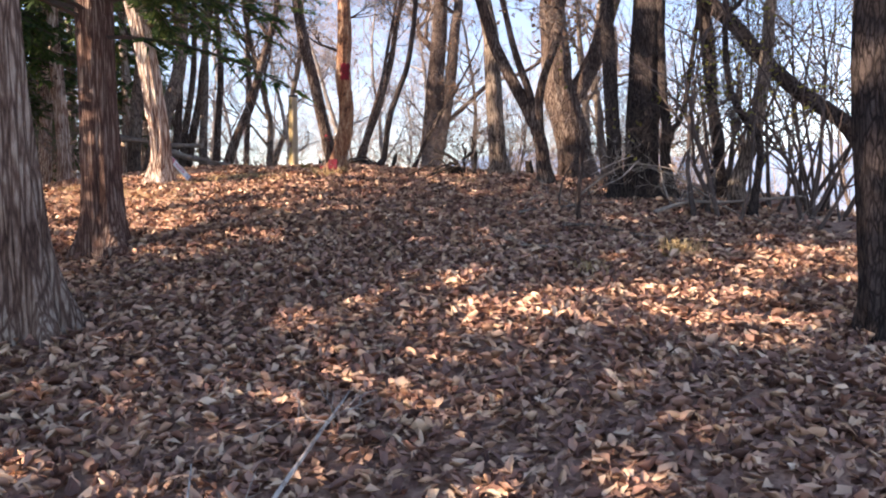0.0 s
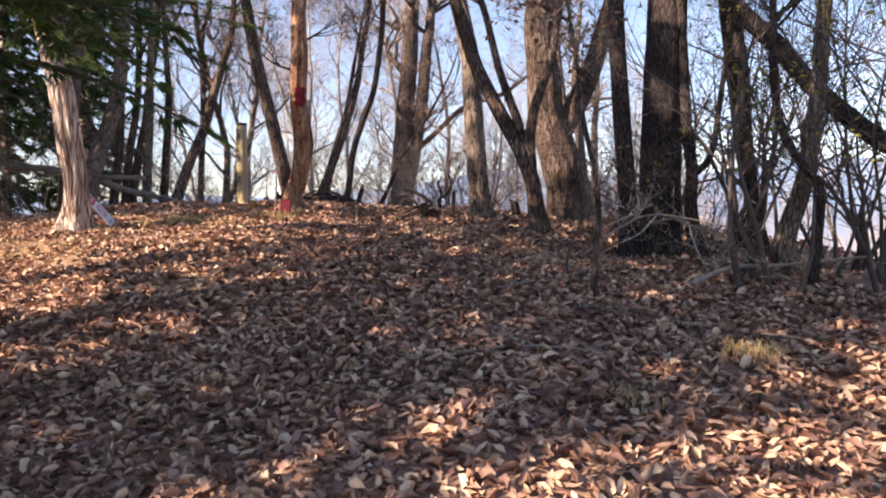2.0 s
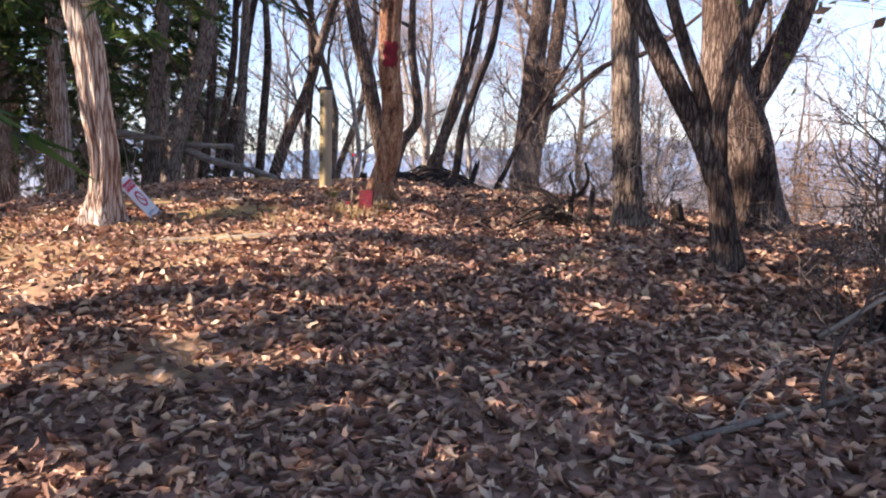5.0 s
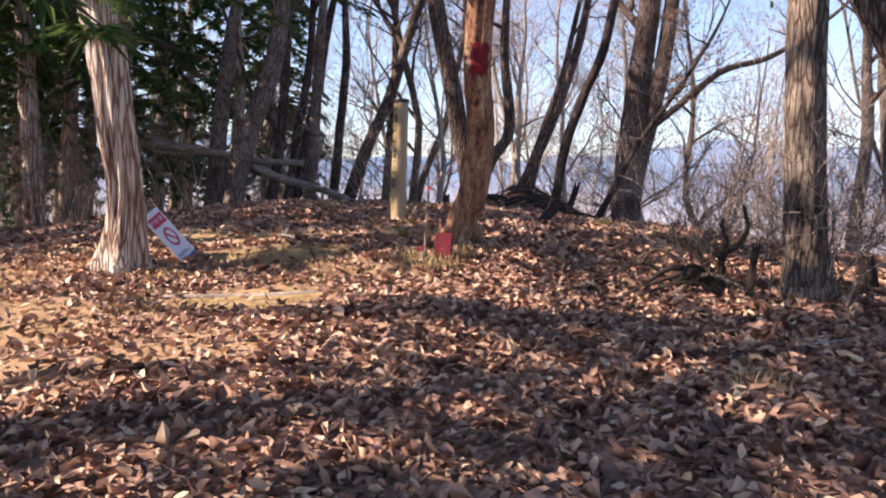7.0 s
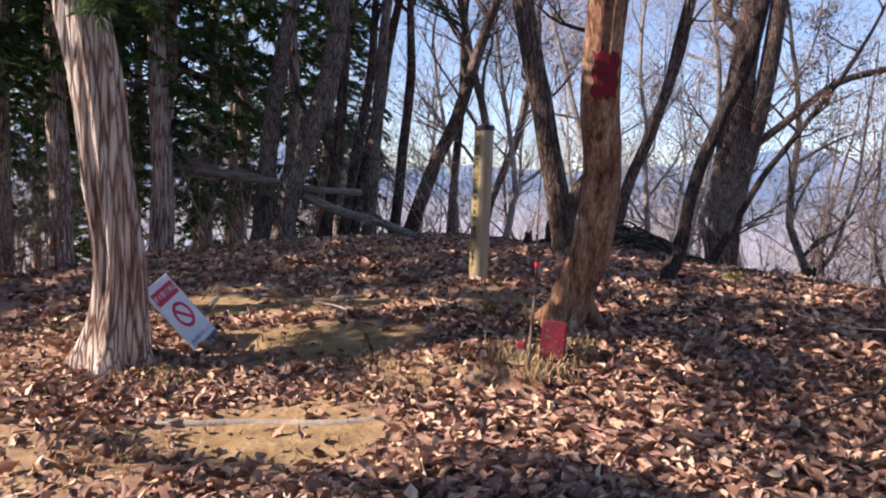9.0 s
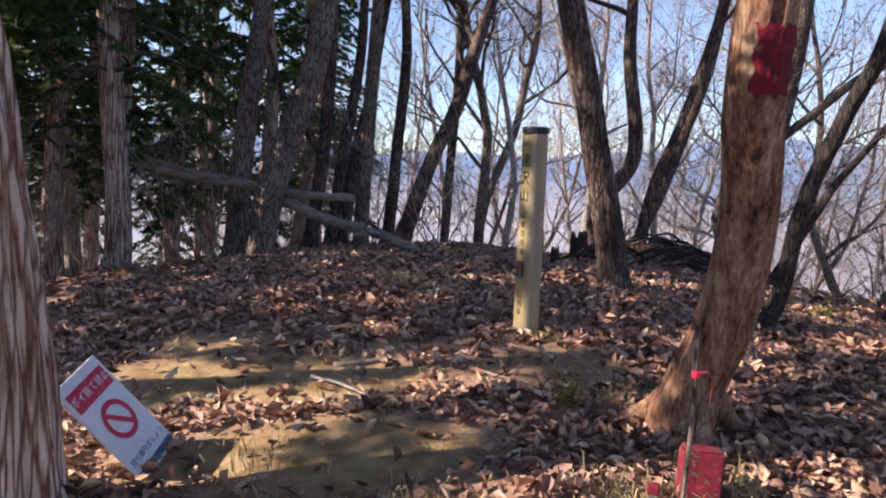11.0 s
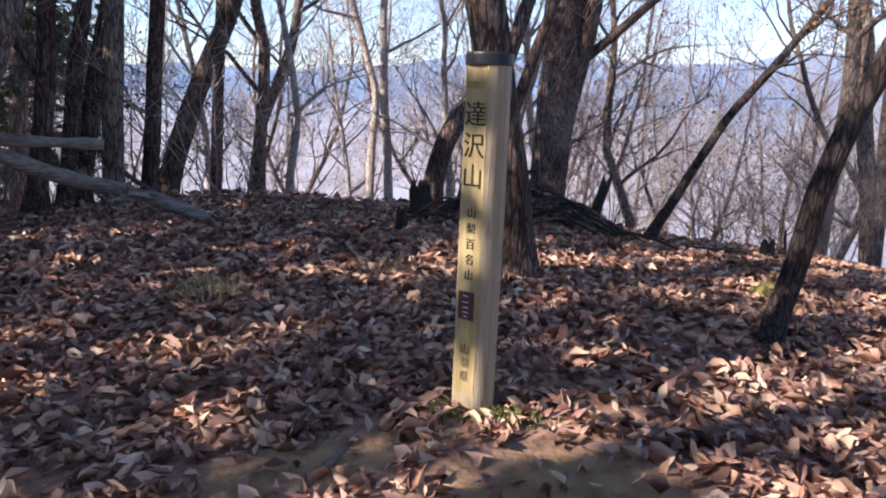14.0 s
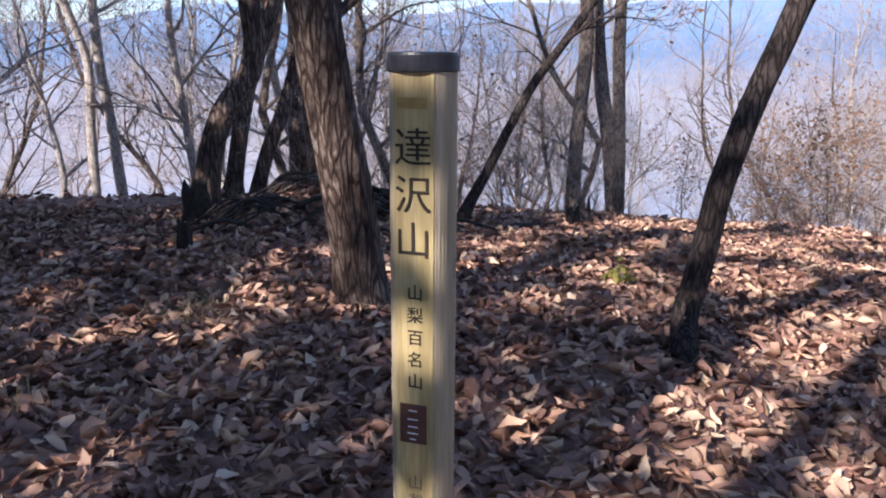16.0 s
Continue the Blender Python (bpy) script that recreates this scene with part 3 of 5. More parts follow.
# ---- evergreens beside the path ----
# height on the trunk, direction in degrees, length of the low boughs that hang towards the path
BOUGHS = ((2.5, 4, 2.4), (2.7, 16, 2.6), (2.4, 24, 2.2), (2.6, 9, 2.7), (2.2, 40, 1.6))
conifer(-2.27, 4.18, 0.126, 0.112, [(-0.06, -0.03, 0.48), (-0.10, -0.05, 0.94), (-0.13, -0.07, 1.40), (-0.15, -0.08, 1.85)], 9.5, 3.5, 1.9, "tall cypress with shaggy grey-brown peeling bark", 11, bark=M_BARK_SHAGGY, fine=0.085, sides=44, rough=0.1, flare=1.15, spread=0.2)
conifer(-2.79, 6.19, 0.150, 0.138, [(-0.02, -0.01, 0.53), (-0.03, -0.01, 1.13), (-0.04, -0.02, 1.63), (-0.05, -0.02, 2.03)], 9.0, 1.75, 2.2, "cypress with fibrous red-brown bark, darkened for shade", 12, bark=M_BARK_FIBRE_SHADED, fine=0.085, skirt=20, sides=40, rough=0.1, flare=1.0, spread=0.2)
conifer(-4.00, 10.62, 0.130, 0.120, [(0.01, 0.01, 0.45), (-0.01, -0.01, 0.77), (-0.05, -0.04, 1.14), (-0.09, -0.08, 1.56), (-0.15, -0.12, 1.97), (-0.30, -0.17, 2.7), (-0.45, -0.2, 3.5)], 9.0, 1.9, 1.6, "cypress with peeling pale bark beside the warning board", 13, fine=0.06, skirt=24, open_side=True, boughs=BOUGHS, sides=48, rough=0.14, flare=0.95, spread=0.16)
conifer(2.36, 3.85, 0.150, 0.143, [(-0.04, 0.02, 0.56), (-0.06, 0.04, 1.14), (-0.09, 0.05, 1.72)], 9.0, 4.0, 1.6, "thick dark pine trunk with deeply cracked bark", 14, bark=M_BARK_DARK, name="pine_tree", sides=40, rough=0.12)

# Evergreen stand; the one at (-10.45, 10.7) is unseen, moved to shade the top.
WOOD_EDGE = [(-8.1, 16.0, 10), (-8.9, 15.0, 10.5), (-9.4, 13.4, 10), (-9.1, 17.2, 11), (-10.6, 15.6, 11), (-11.2, 18.6, 11), (-12.6, 14.0, 11), (-8.6, 20.3, 10), (-11, 22.2, 11), (-13.2, 17, 11), (-14, 20.2, 11), (-12.7, 11.2, 10), (-10.45, 10.7, 10.5), (-15.2, 12.4, 11), (-16, 16.8, 12), (-9.6, 24, 10), (-15.5, 23, 11), (-10.2, 19.9, 11), (-12.4, 20.4, 11), (-13, 25, 11), (-10.8, 27, 11), (-17.5, 20, 12), (-18, 25, 12), (-9.9, 16.9, 10), (-12.2, 16.2, 11), (-14.4, 15, 11), (-17.8, 14.2, 12), (-8.9, 22.3, 10), (-15, 27.5, 12), (-17.2, 22.4, 12), (-20, 22, 12), (-19.6, 17.6, 12), (-21, 27, 12), (-17.4, 29, 12)]
# Mostly unseen evergreens added up-sun to shade the path and the top.
SUN_BLOCKERS = [(-6.6, 1.9, 10), (-7.4, -1.4, 11), (-9.6, 0.6, 10), (-5.3, -2.4, 10), (-6.1, 3.4, 10), (-7.3, 4.1, 10), (-8.65, 13.55, 9.5), (-4.8, 0.5, 9), (-7.9, 1.6, 10), (-12.65, 8.85, 11.5), (-6.87, -0.67, 9.5)]
models = ((2.1, 2.1), (2.6, 1.9), (1.7, 2.2))
first = {}
# Two more added out of view; their high crowns block the sun.
conifer(-8.0, 5.5, 0.15, 0.13, [(0.02, 0.01, 0.9), (-0.06, -0.05, 2.6)], 11.5, 5.8, 2.0, "unseen evergreen with a high dense crown, added to shade the path", 39, sides=14, whorls=110)
conifer(-8.8, 9.65, 0.15, 0.13, [(0.02, 0.01, 0.9), (-0.06, -0.05, 2.6)], 10.0, 4.1, 2.1, "unseen evergreen with drooping boughs, added to shade the top", 38, sides=14, whorls=78)
for i, (x, y, h) in enumerate(WOOD_EDGE + SUN_BLOCKERS):
    lo, sp = models[i % 3]
    if i % 3 not in first:
        first[i % 3] = conifer(x, y, 0.15, 0.125, [(0.02, 0.01, 0.9), (-0.06, -0.05, 2.6)], h, lo, sp, "dark evergreen with dense drooping foliage, for the stand and the added sun blockers", 40 + i, dead=0.12, sides=14, whorls=105)
    else:
        rz = (i * 73) % 360
        copy_thing(first[i % 3], pose(x, y, land(x, y), 0, 0, rz))

# ---- broadleaf trees on the hilltop ----
bare_tree(1.86, 8.05, 0.078, 0.072, [(-0.02, 0.01, 0.49), (-0.06, 0.02, 1.10), (-0.09, 0.03, 1.58), (-0.11, 0.04, 1.90)], 7.5, "slim dark trunk standing against a thicker one", M_BARK_DARK, 21, M_TWIG_DARK)
bare_tree(2.17, 8.22, 0.168, 0.172, [(0.01, 0.0, 0.29), (0.01, 0.0, 0.90), (0.04, -0.01, 1.51), (0.05, -0.02, 1.90)], 9.0, "thick dark trunk with cracked bark and brushy twigs at its foot", M_BARK_DARK, 22, M_TWIG_DARK, sides=32, rough=0.09)
bare_tree(4.13, 7.07, 0.080, 0.070, [(-0.05, 0.03, 0.45), (-0.25, 0.14, 0.94), (-0.59, 0.35, 1.27), (-0.91, 0.53, 1.64), (-1.15, 0.67, 2.01), (-1.42, 0.83, 2.37)], 3.6, "dark leaning tree that slants across the slope", M_BARK_DARK, 23, M_TWIG_DARK, limbs=4, start=0.5)
# The darker brown bark makes this trunk read as shaded.
bare_tree(1.26, 9.2, 0.084, 0.066, [(-0.03, 0.01, 0.26), (-0.07, 0.02, 0.54), (-0.19, 0.05, 0.86), (-0.32, 0.08, 1.11), (-0.47, 0.12, 1.40), (-0.62, 0.16, 1.72), (-0.74, 0.19, 2.1)], 4.6, "small forked grey tree with spreading limbs", M_BARK_BROWN, 24, forks=((0.055, (-0.13, 0.04, 0.74), (-0.20, 0.05, 1.11), (-0.31, 0.08, 1.43), (-0.41, 0.11, 1.75)), (0.06, (-0.06, 0.02, 0.5), (-0.09, 0.02, 0.96), (-0.04, 0.01, 1.28), (0.05, -0.01, 1.55), (0.14, -0.03, 1.85))), start=0.55, sides=24)
bare_tree(0.80, 10.80, 0.122, 0.114, [(-0.03, 0.0, 0.53), (-0.06, 0.01, 1.01), (-0.09, 0.01, 1.50), (-0.12, 0.01, 1.97)], 8.0, "straight oak with mottled grey bark and sprouts at its foot", M_BARK, 25, sides=26, rough=0.08)
bare_tree(-0.40, 23.80, 0.33, 0.24, [(0.02, 0.0, 2.6), (0.12, 0.0, 4.2), (0.23, 0.0, 5.6), (0.29, 0.0, 6.4)], 11.0, "big twin-stemmed oak standing below the far rim", M_BARK_BROWN, 26, forks=((0.24, (0.05, 0.03, 0.3), (0.19, 0.03, 2.3), (0.44, 0.02, 3.6), (0.65, 0.0, 5.0), (0.77, 0.0, 6.37)), (0.09, (0.2, 0, 3.2), (1.0, 0, 3.9), (1.9, 0, 4.7), (2.8, 0.1, 5.0))), sides=24, rough=0.09, flare=0.4, last=3)
bare_tree(-1.17, 13.74, 0.053, 0.044, [(0.07, 0.09, 0.16), (0.11, 0.08, 0.34), (0.13, 0.06, 0.51), (0.15, 0.045, 0.68), (0.172, 0.03, 0.79), (0.21, 0.01, 0.95), (0.265, -0.01, 1.12), (0.32, -0.03, 1.27), (0.37, -0.05, 1.42), (0.52, -0.09, 1.8), (0.62, -0.1, 2.4), (0.68, -0.1, 3.0)], 5.5, "slender dark leaning tree with lichen-spotted bark", M_BARK_DARK, 27, M_TWIG_DARK, flare=0.35, limbs=4, start=0.6, leafy=0.1)
bare_tree(-2.19, 14.86, 0.115, 0.096, [(-0.06, -0.04, 0.40), (-0.14, -0.10, 0.81), (-0.21, -0.15, 1.14), (-0.28, -0.2, 1.5), (-0.42, -0.27, 2.1), (-0.54, -0.32, 2.7)], 8.0, "brown oak with furrowed bark behind the summit post", M_BARK_BROWN, 28, sides=32, rough=0.1, flare=0.5)
bare_tree(-2.20, 19.50, 0.090, 0.080, [(0.20, 0.0, 1.10), (0.45, 0.0, 1.78), (0.67, 0.0, 2.51), (0.86, 0.0, 3.22)], 6.5, "dark slanting tree behind the earth bank", M_BARK_BROWN, 29, M_TWIG_DARK)
bare_tree(-2.67, 17.58, 0.100, 0.082, [(0.09, -0.01, 0.53), (0.21, -0.02, 0.83), (0.40, -0.04, 1.09), (0.46, -0.04, 1.34), (0.43, -0.04, 1.67)], 6.0, "dark kinked tree bending over the bank", M_BARK_BROWN, 30, M_TWIG_DARK)
bare_tree(-2.18, 18.15, 0.065, 0.055, [(0.11, -0.02, 0.46), (0.25, -0.04, 0.80), (0.38, -0.06, 1.18), (0.52, -0.08, 1.65)], 6.0, "dark slanting trunk behind the bank", M_BARK_BROWN, 31, M_TWIG_DARK)
bare_tree(-0.75, 16.90, 0.044, 0.032, [(0.18, -0.08, 0.42), (0.36, -0.16, 0.82), (0.51, -0.23, 1.13), (0.66, -0.30, 1.36), (0.86, -0.39, 1.67)], 3.4, "thin dark tree leaning far out over the slope", M_BARK_DARK, 32, M_TWIG_DARK, limbs=4, start=0.35, leafy=0.05)
bare_tree(4.26, 22.96, 0.136, 0.12, [(0.01, 0.0, 1.43), (0.05, -0.03, 2.43), (0.10, -0.06, 3.30), (0.08, -0.05, 4.15)], 8.5, "tall grey-brown tree below the crest", M_BARK, 33)
bare_tree(5.26, 23.01, 0.15, 0.125, [(-0.15, 0.11, 1.66), (-0.30, 0.22, 2.69), (-0.39, 0.29, 3.49), (-0.45, 0.33, 4.27)], 8.5, "two-stemmed tree with sunlit mottled bark below the crest", M_BARK, 34, forks=((0.14, (0.05, 0, -0.2), (0.02, 0.05, 1.67), (-0.04, 0.09, 3.0), (-0.06, 0.11, 4.28)),))
bare_tree(-6.29, 16.20, 0.171, 0.138, [(0.05, 0.03, 0.56), (0.16, 0.10, 1.06), (0.32, 0.19, 1.60), (0.49, 0.29, 2.20)], 8.5, "big furrowed trunk with a fallen log against it", M_BARK, 35, sides=28, rough=0.09)
bare_tree(-6.86, 16.63, 0.142, 0.112, [(0.02, 0.01, 0.71), (0.06, 0.04, 1.40), (0.10, 0.06, 1.91), (0.15, 0.10, 2.41)], 8.0, "brown trunk at the edge of the evergreen stand", M_BARK, 36, sides=24)
bare_tree(-6.37, 17.63, 0.092, 0.079, [(0.07, 0.04, 0.66), (0.14, 0.07, 1.30), (0.17, 0.08, 1.94), (0.19, 0.09, 2.56)], 7.0, "dark slim trunk on the rim of the top", M_BARK_BROWN, 37, M_TWIG_DARK, forks=((0.05, (0.12, 0.06, 1.25), (-0.1, 0.0, 1.6), (-0.3, 0, 1.8), (-0.5, 0, 2.2)),))
bare_tree(-6.53, 18.57, 0.088, 0.073, [(0.08, 0.04, 0.69), (0.16, 0.07, 1.48), (0.26, 0.12, 2.12), (0.34, 0.16, 2.81)], 7.0, "dark curved trunk on the rim of the top", M_BARK_BROWN, 38, M_TWIG_DARK)
bare_tree(-6.45, 18.74, 0.104, 0.082, [(0.10, 0.04, 0.69), (0.21, 0.09, 1.42), (0.36, 0.16, 2.22), (0.42, 0.19, 2.85)], 7.5, "dark curved trunk crowded by its neighbours", M_BARK_BROWN, 39, M_TWIG_DARK)
bare_tree(-5.71, 17.80, 0.099, 0.086, [(0.02, 0.01, 0.75), (0.05, 0.02, 1.39), (0.07, 0.03, 2.03), (0.09, 0.04, 2.52)], 8.0, "straight brown trunk on the rim of the top", M_BARK, 60)
bare_tree(-5.79, 19.01, 0.090, 0.075, [(0.06, 0.02, 0.81), (0.10, 0.04, 1.55), (0.15, 0.05, 2.20), (0.18, 0.06, 2.83)], 7.5, "straight dark trunk on the rim of the top", M_BARK_BROWN, 61)
bare_tree(-6.00, 20.20, 0.135, 0.108, [(0.22, 0.08, 0.84), (0.48, 0.16, 1.60), (0.78, 0.26, 2.35), (1.02, 0.35, 3.25)], 7.5, "dark trunk leaning over the end of the fallen log", M_BARK_BROWN, 62, M_TWIG_DARK)
bare_tree(-6.04, 22.82, 0.094, 0.084, [(0.05, 0.01, 1.57), (0.09, 0.03, 2.59), (0.14, 0.04, 3.48), (0.16, 0.04, 4.36)], 8.0, "thin straight dark trunk beyond the rim", M_BARK_BROWN, 63, M_TWIG_DARK)
bare_tree(-5.99, 25.0, 0.105, 0.082, [(0.20, 0.05, 1.88), (0.51, 0.12, 2.90), (0.82, 0.19, 3.79), (0.98, 0.23, 4.83), (1.14, 0.27, 5.57)], 8.5, "thin curving grey trunk beyond the rim", M_BARK, 64)
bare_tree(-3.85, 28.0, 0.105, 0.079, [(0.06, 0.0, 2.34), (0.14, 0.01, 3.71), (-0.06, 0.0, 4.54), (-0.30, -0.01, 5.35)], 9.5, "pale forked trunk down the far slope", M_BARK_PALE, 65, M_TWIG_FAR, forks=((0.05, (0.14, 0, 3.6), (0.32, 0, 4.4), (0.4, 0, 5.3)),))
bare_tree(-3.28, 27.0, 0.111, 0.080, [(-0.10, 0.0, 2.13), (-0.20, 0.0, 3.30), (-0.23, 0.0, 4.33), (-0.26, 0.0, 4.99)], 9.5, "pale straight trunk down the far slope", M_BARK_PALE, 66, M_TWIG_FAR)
bare_tree(3.04, 7.48, 0.080, 0.055, [(-0.09, 0.05, 0.21), (0.04, -0.02, 0.71), (0.09, -0.05, 1.12), (0.13, -0.07, 1.52), (0.15, -0.08, 2.0)], 6.5, "grey trunk rising from a tangle of saplings", M_BARK, 67)
bare_tree(3.01, 7.96, 0.055, 0.045, [(-0.05, 0.03, 0.35), (-0.11, 0.06, 0.77), (-0.15, 0.07, 1.22), (-0.16, 0.08, 1.59), (-0.22, 0.11, 2.14)], 5.0, "thin upright sapling in the tangle", M_BARK_DARK, 68, M_TWIG_DARK, limbs=4)
bare_tree(2.9, 7.0, 0.036, 0.026, [(0.04, -0.02, 0.44), (0.04, -0.02, 0.73), (-0.06, 0.04, 0.9), (-0.17, 0.1, 1.14), (-0.23, 0.13, 1.49), (-0.24, 0.14, 1.99)], 4.2, "kinked dark sapling in the tangle", M_BARK_DARK, 72, M_TWIG_DARK, limbs=4, sides=12)
bare_tree(2.42, 7.95, 0.062, 0.034, [(-0.06, 0.02, 0.45), (-0.05, 0.02, 0.78), (-0.09, 0.03, 1.12), (-0.11, 0.04, 1.55), (-0.13, 0.05, 2.05)], 4.5, "dark knotted sapling that forks low down", M_BARK_DARK, 73, M_TWIG_DARK, limbs=4, sides=14, forks=((0.032, (-0.06, 0.02, 0.72), (0.06, -0.03, 0.84), (0.12, -0.05, 1.05), (0.16, -0.07, 1.4)),))
bare_tree(3.09, 8.57, 0.062, 0.048, [(0.06, -0.02, 0.53), (-0.02, 0.01, 1.04), (-0.10, 0.04, 1.62), (-0.17, 0.06, 2.26)], 5.5, "thin bowed sapling in the tangle", M_BARK_DARK, 69, M_TWIG_DARK, limbs=4)
# Brown bark here tones the sunlit stems down as if in shade.
bare_tree(2.12, 11.80, 0.28, 0.195, [(-0.07, 0.02, 0.53), (-0.19, 0.04, 1.00), (-0.32, 0.07, 1.46), (-0.35, 0.08, 1.93), (-0.40, 0.09, 2.52)], 7.5, "old thick oak with a hollow and two heavy stems", M_BARK_BROWN, 70, forks=((0.17, (-0.22, 0.05, 1.05), (0.06, 0.1, 1.5), (0.3, 0.12, 2.0), (0.48, 0.12, 2.6)),), sides=34, rough=0.12, flare=0.4)
red_tree = bare_tree(-1.71, 11.88, 0.118, 0.104, [(0.02, 0.0, 0.12), (0.075, -0.01, 0.28), (0.14, -0.04, 0.46), (0.18, -0.07, 0.68), (0.20, -0.11, 0.90), (0.195, -0.16, 1.12), (0.18, -0.22, 1.30), (0.18, -0.27, 1.5), (0.19, -0.31, 1.75), (0.21, -0.34, 2.05)], 8.0, "leaning red-barked pine with a red paint mark", M_BARK_RED, 71, sides=48, rough=0.08, flare=0.3, spread=0.12, name="red_barked_tree")


# ---- the paint mark and the big root of the red-barked tree ----
def paint_mark(tree):
    s = Shape()
    rng = random.Random(5)
    cols, rows = 18, 12
    a0 = math.atan2(-0.92, 0.3)
    for j in range(rows):
        z = 1.38 + 0.24 * j / (rows - 1)
        cx, cy = 0.18 + 0.04 * (z - 1.38), -0.245 - 0.2 * (z - 1.38)
        for i in range(cols):
            edge = 0.16 * math.sin(j * 1.3 + (0 if i < 9 else 2)) + 0.08 * math.sin(j * 3.1)
            a = a0 + (i / (cols - 1) - 0.5) * (1.25 + edge)
            r = 0.120 + 0.002 * rng.random()
            s.v.append(Vector((cx + r * math.cos(a), cy + r * math.sin(a), z + 0.008 * math.sin(i * 1.7) + 0.008 * math.sin(i * 0.9 + 2))))
    for j in range(rows - 1):
        for i in range(cols - 1):
            s.f.append((j * cols + i, j * cols + i + 1, (j + 1) * cols + i + 1, (j + 1) * cols + i))
    piece("paint_mark", s, M_RED_MARK, tree, "band of red spray paint", smooth=True)


paint_mark(red_tree)


def root(tree, pts, r0, r1, mat):
    s = Shape()
    w = glide(pts, 5)
    s.tube(w, [r0 + (r1 - r0) * (i / (len(w) - 1)) ** 0.8 for i in range(len(w))], 12, lobes=0.06, rng=random.Random(len(w) + int(r0 * 1000)))
    piece("root", s, mat, tree, "buttress root running into the leaves", smooth=True)


root(red_tree, [(0.11, -0.03, 0.42), (0.01, 0.0, 0.22), (-0.11, 0.02, 0.08), (-0.24, 0.05, 0.0), (-0.40, 0.09, -0.07), (-0.58, 0.14, -0.16)], 0.082, 0.018, M_BARK_RED)
root(red_tree, [(0.12, -0.08, 0.22), (0.10, -0.15, 0.10), (0.09, -0.22, 0.0), (0.08, -0.3, -0.08)], 0.045, 0.025, M_BARK_RED)
root(red_tree, [(0.13, 0.02, 0.2), (0.2, 0.05, 0.07), (0.3, 0.07, -0.02), (0.42, 0.1, -0.1)], 0.05, 0.025, M_BARK_RED)


# ---- summit post ----
FACE = math.radians(229)


def words(parent, text, size, u, z, mat, normal_r, label=""):
    """Upright lettering on the planed face of the post; u across the face, z up it."""
    cu = bpy.data.curves.new("lettering", "FONT")
    cu.body, cu.size, cu.extrude, cu.align_x, cu.align_y = text, size, 0.0012, "CENTER", "CENTER"
    tmp = bpy.data.objects.new("lettering_curve", cu)
    me = bpy.data.meshes.new_from_object(tmp)
    bpy.data.objects.remove(tmp)
    me.materials.append(mat)
    n = Vector((math.cos(FACE), math.sin(FACE), 0))
    t = Vector((-n.y, n.x, 0))
    m = Matrix((( t.x, 0, n.x, n.x * normal_r + t.x * u), (t.y, 0, n.y, n.y * normal_r + t.y * u), (0, 1, 0, z), (0, 0, 0, 1)))
    return piece("lettering", me, mat, parent, label, at=m)


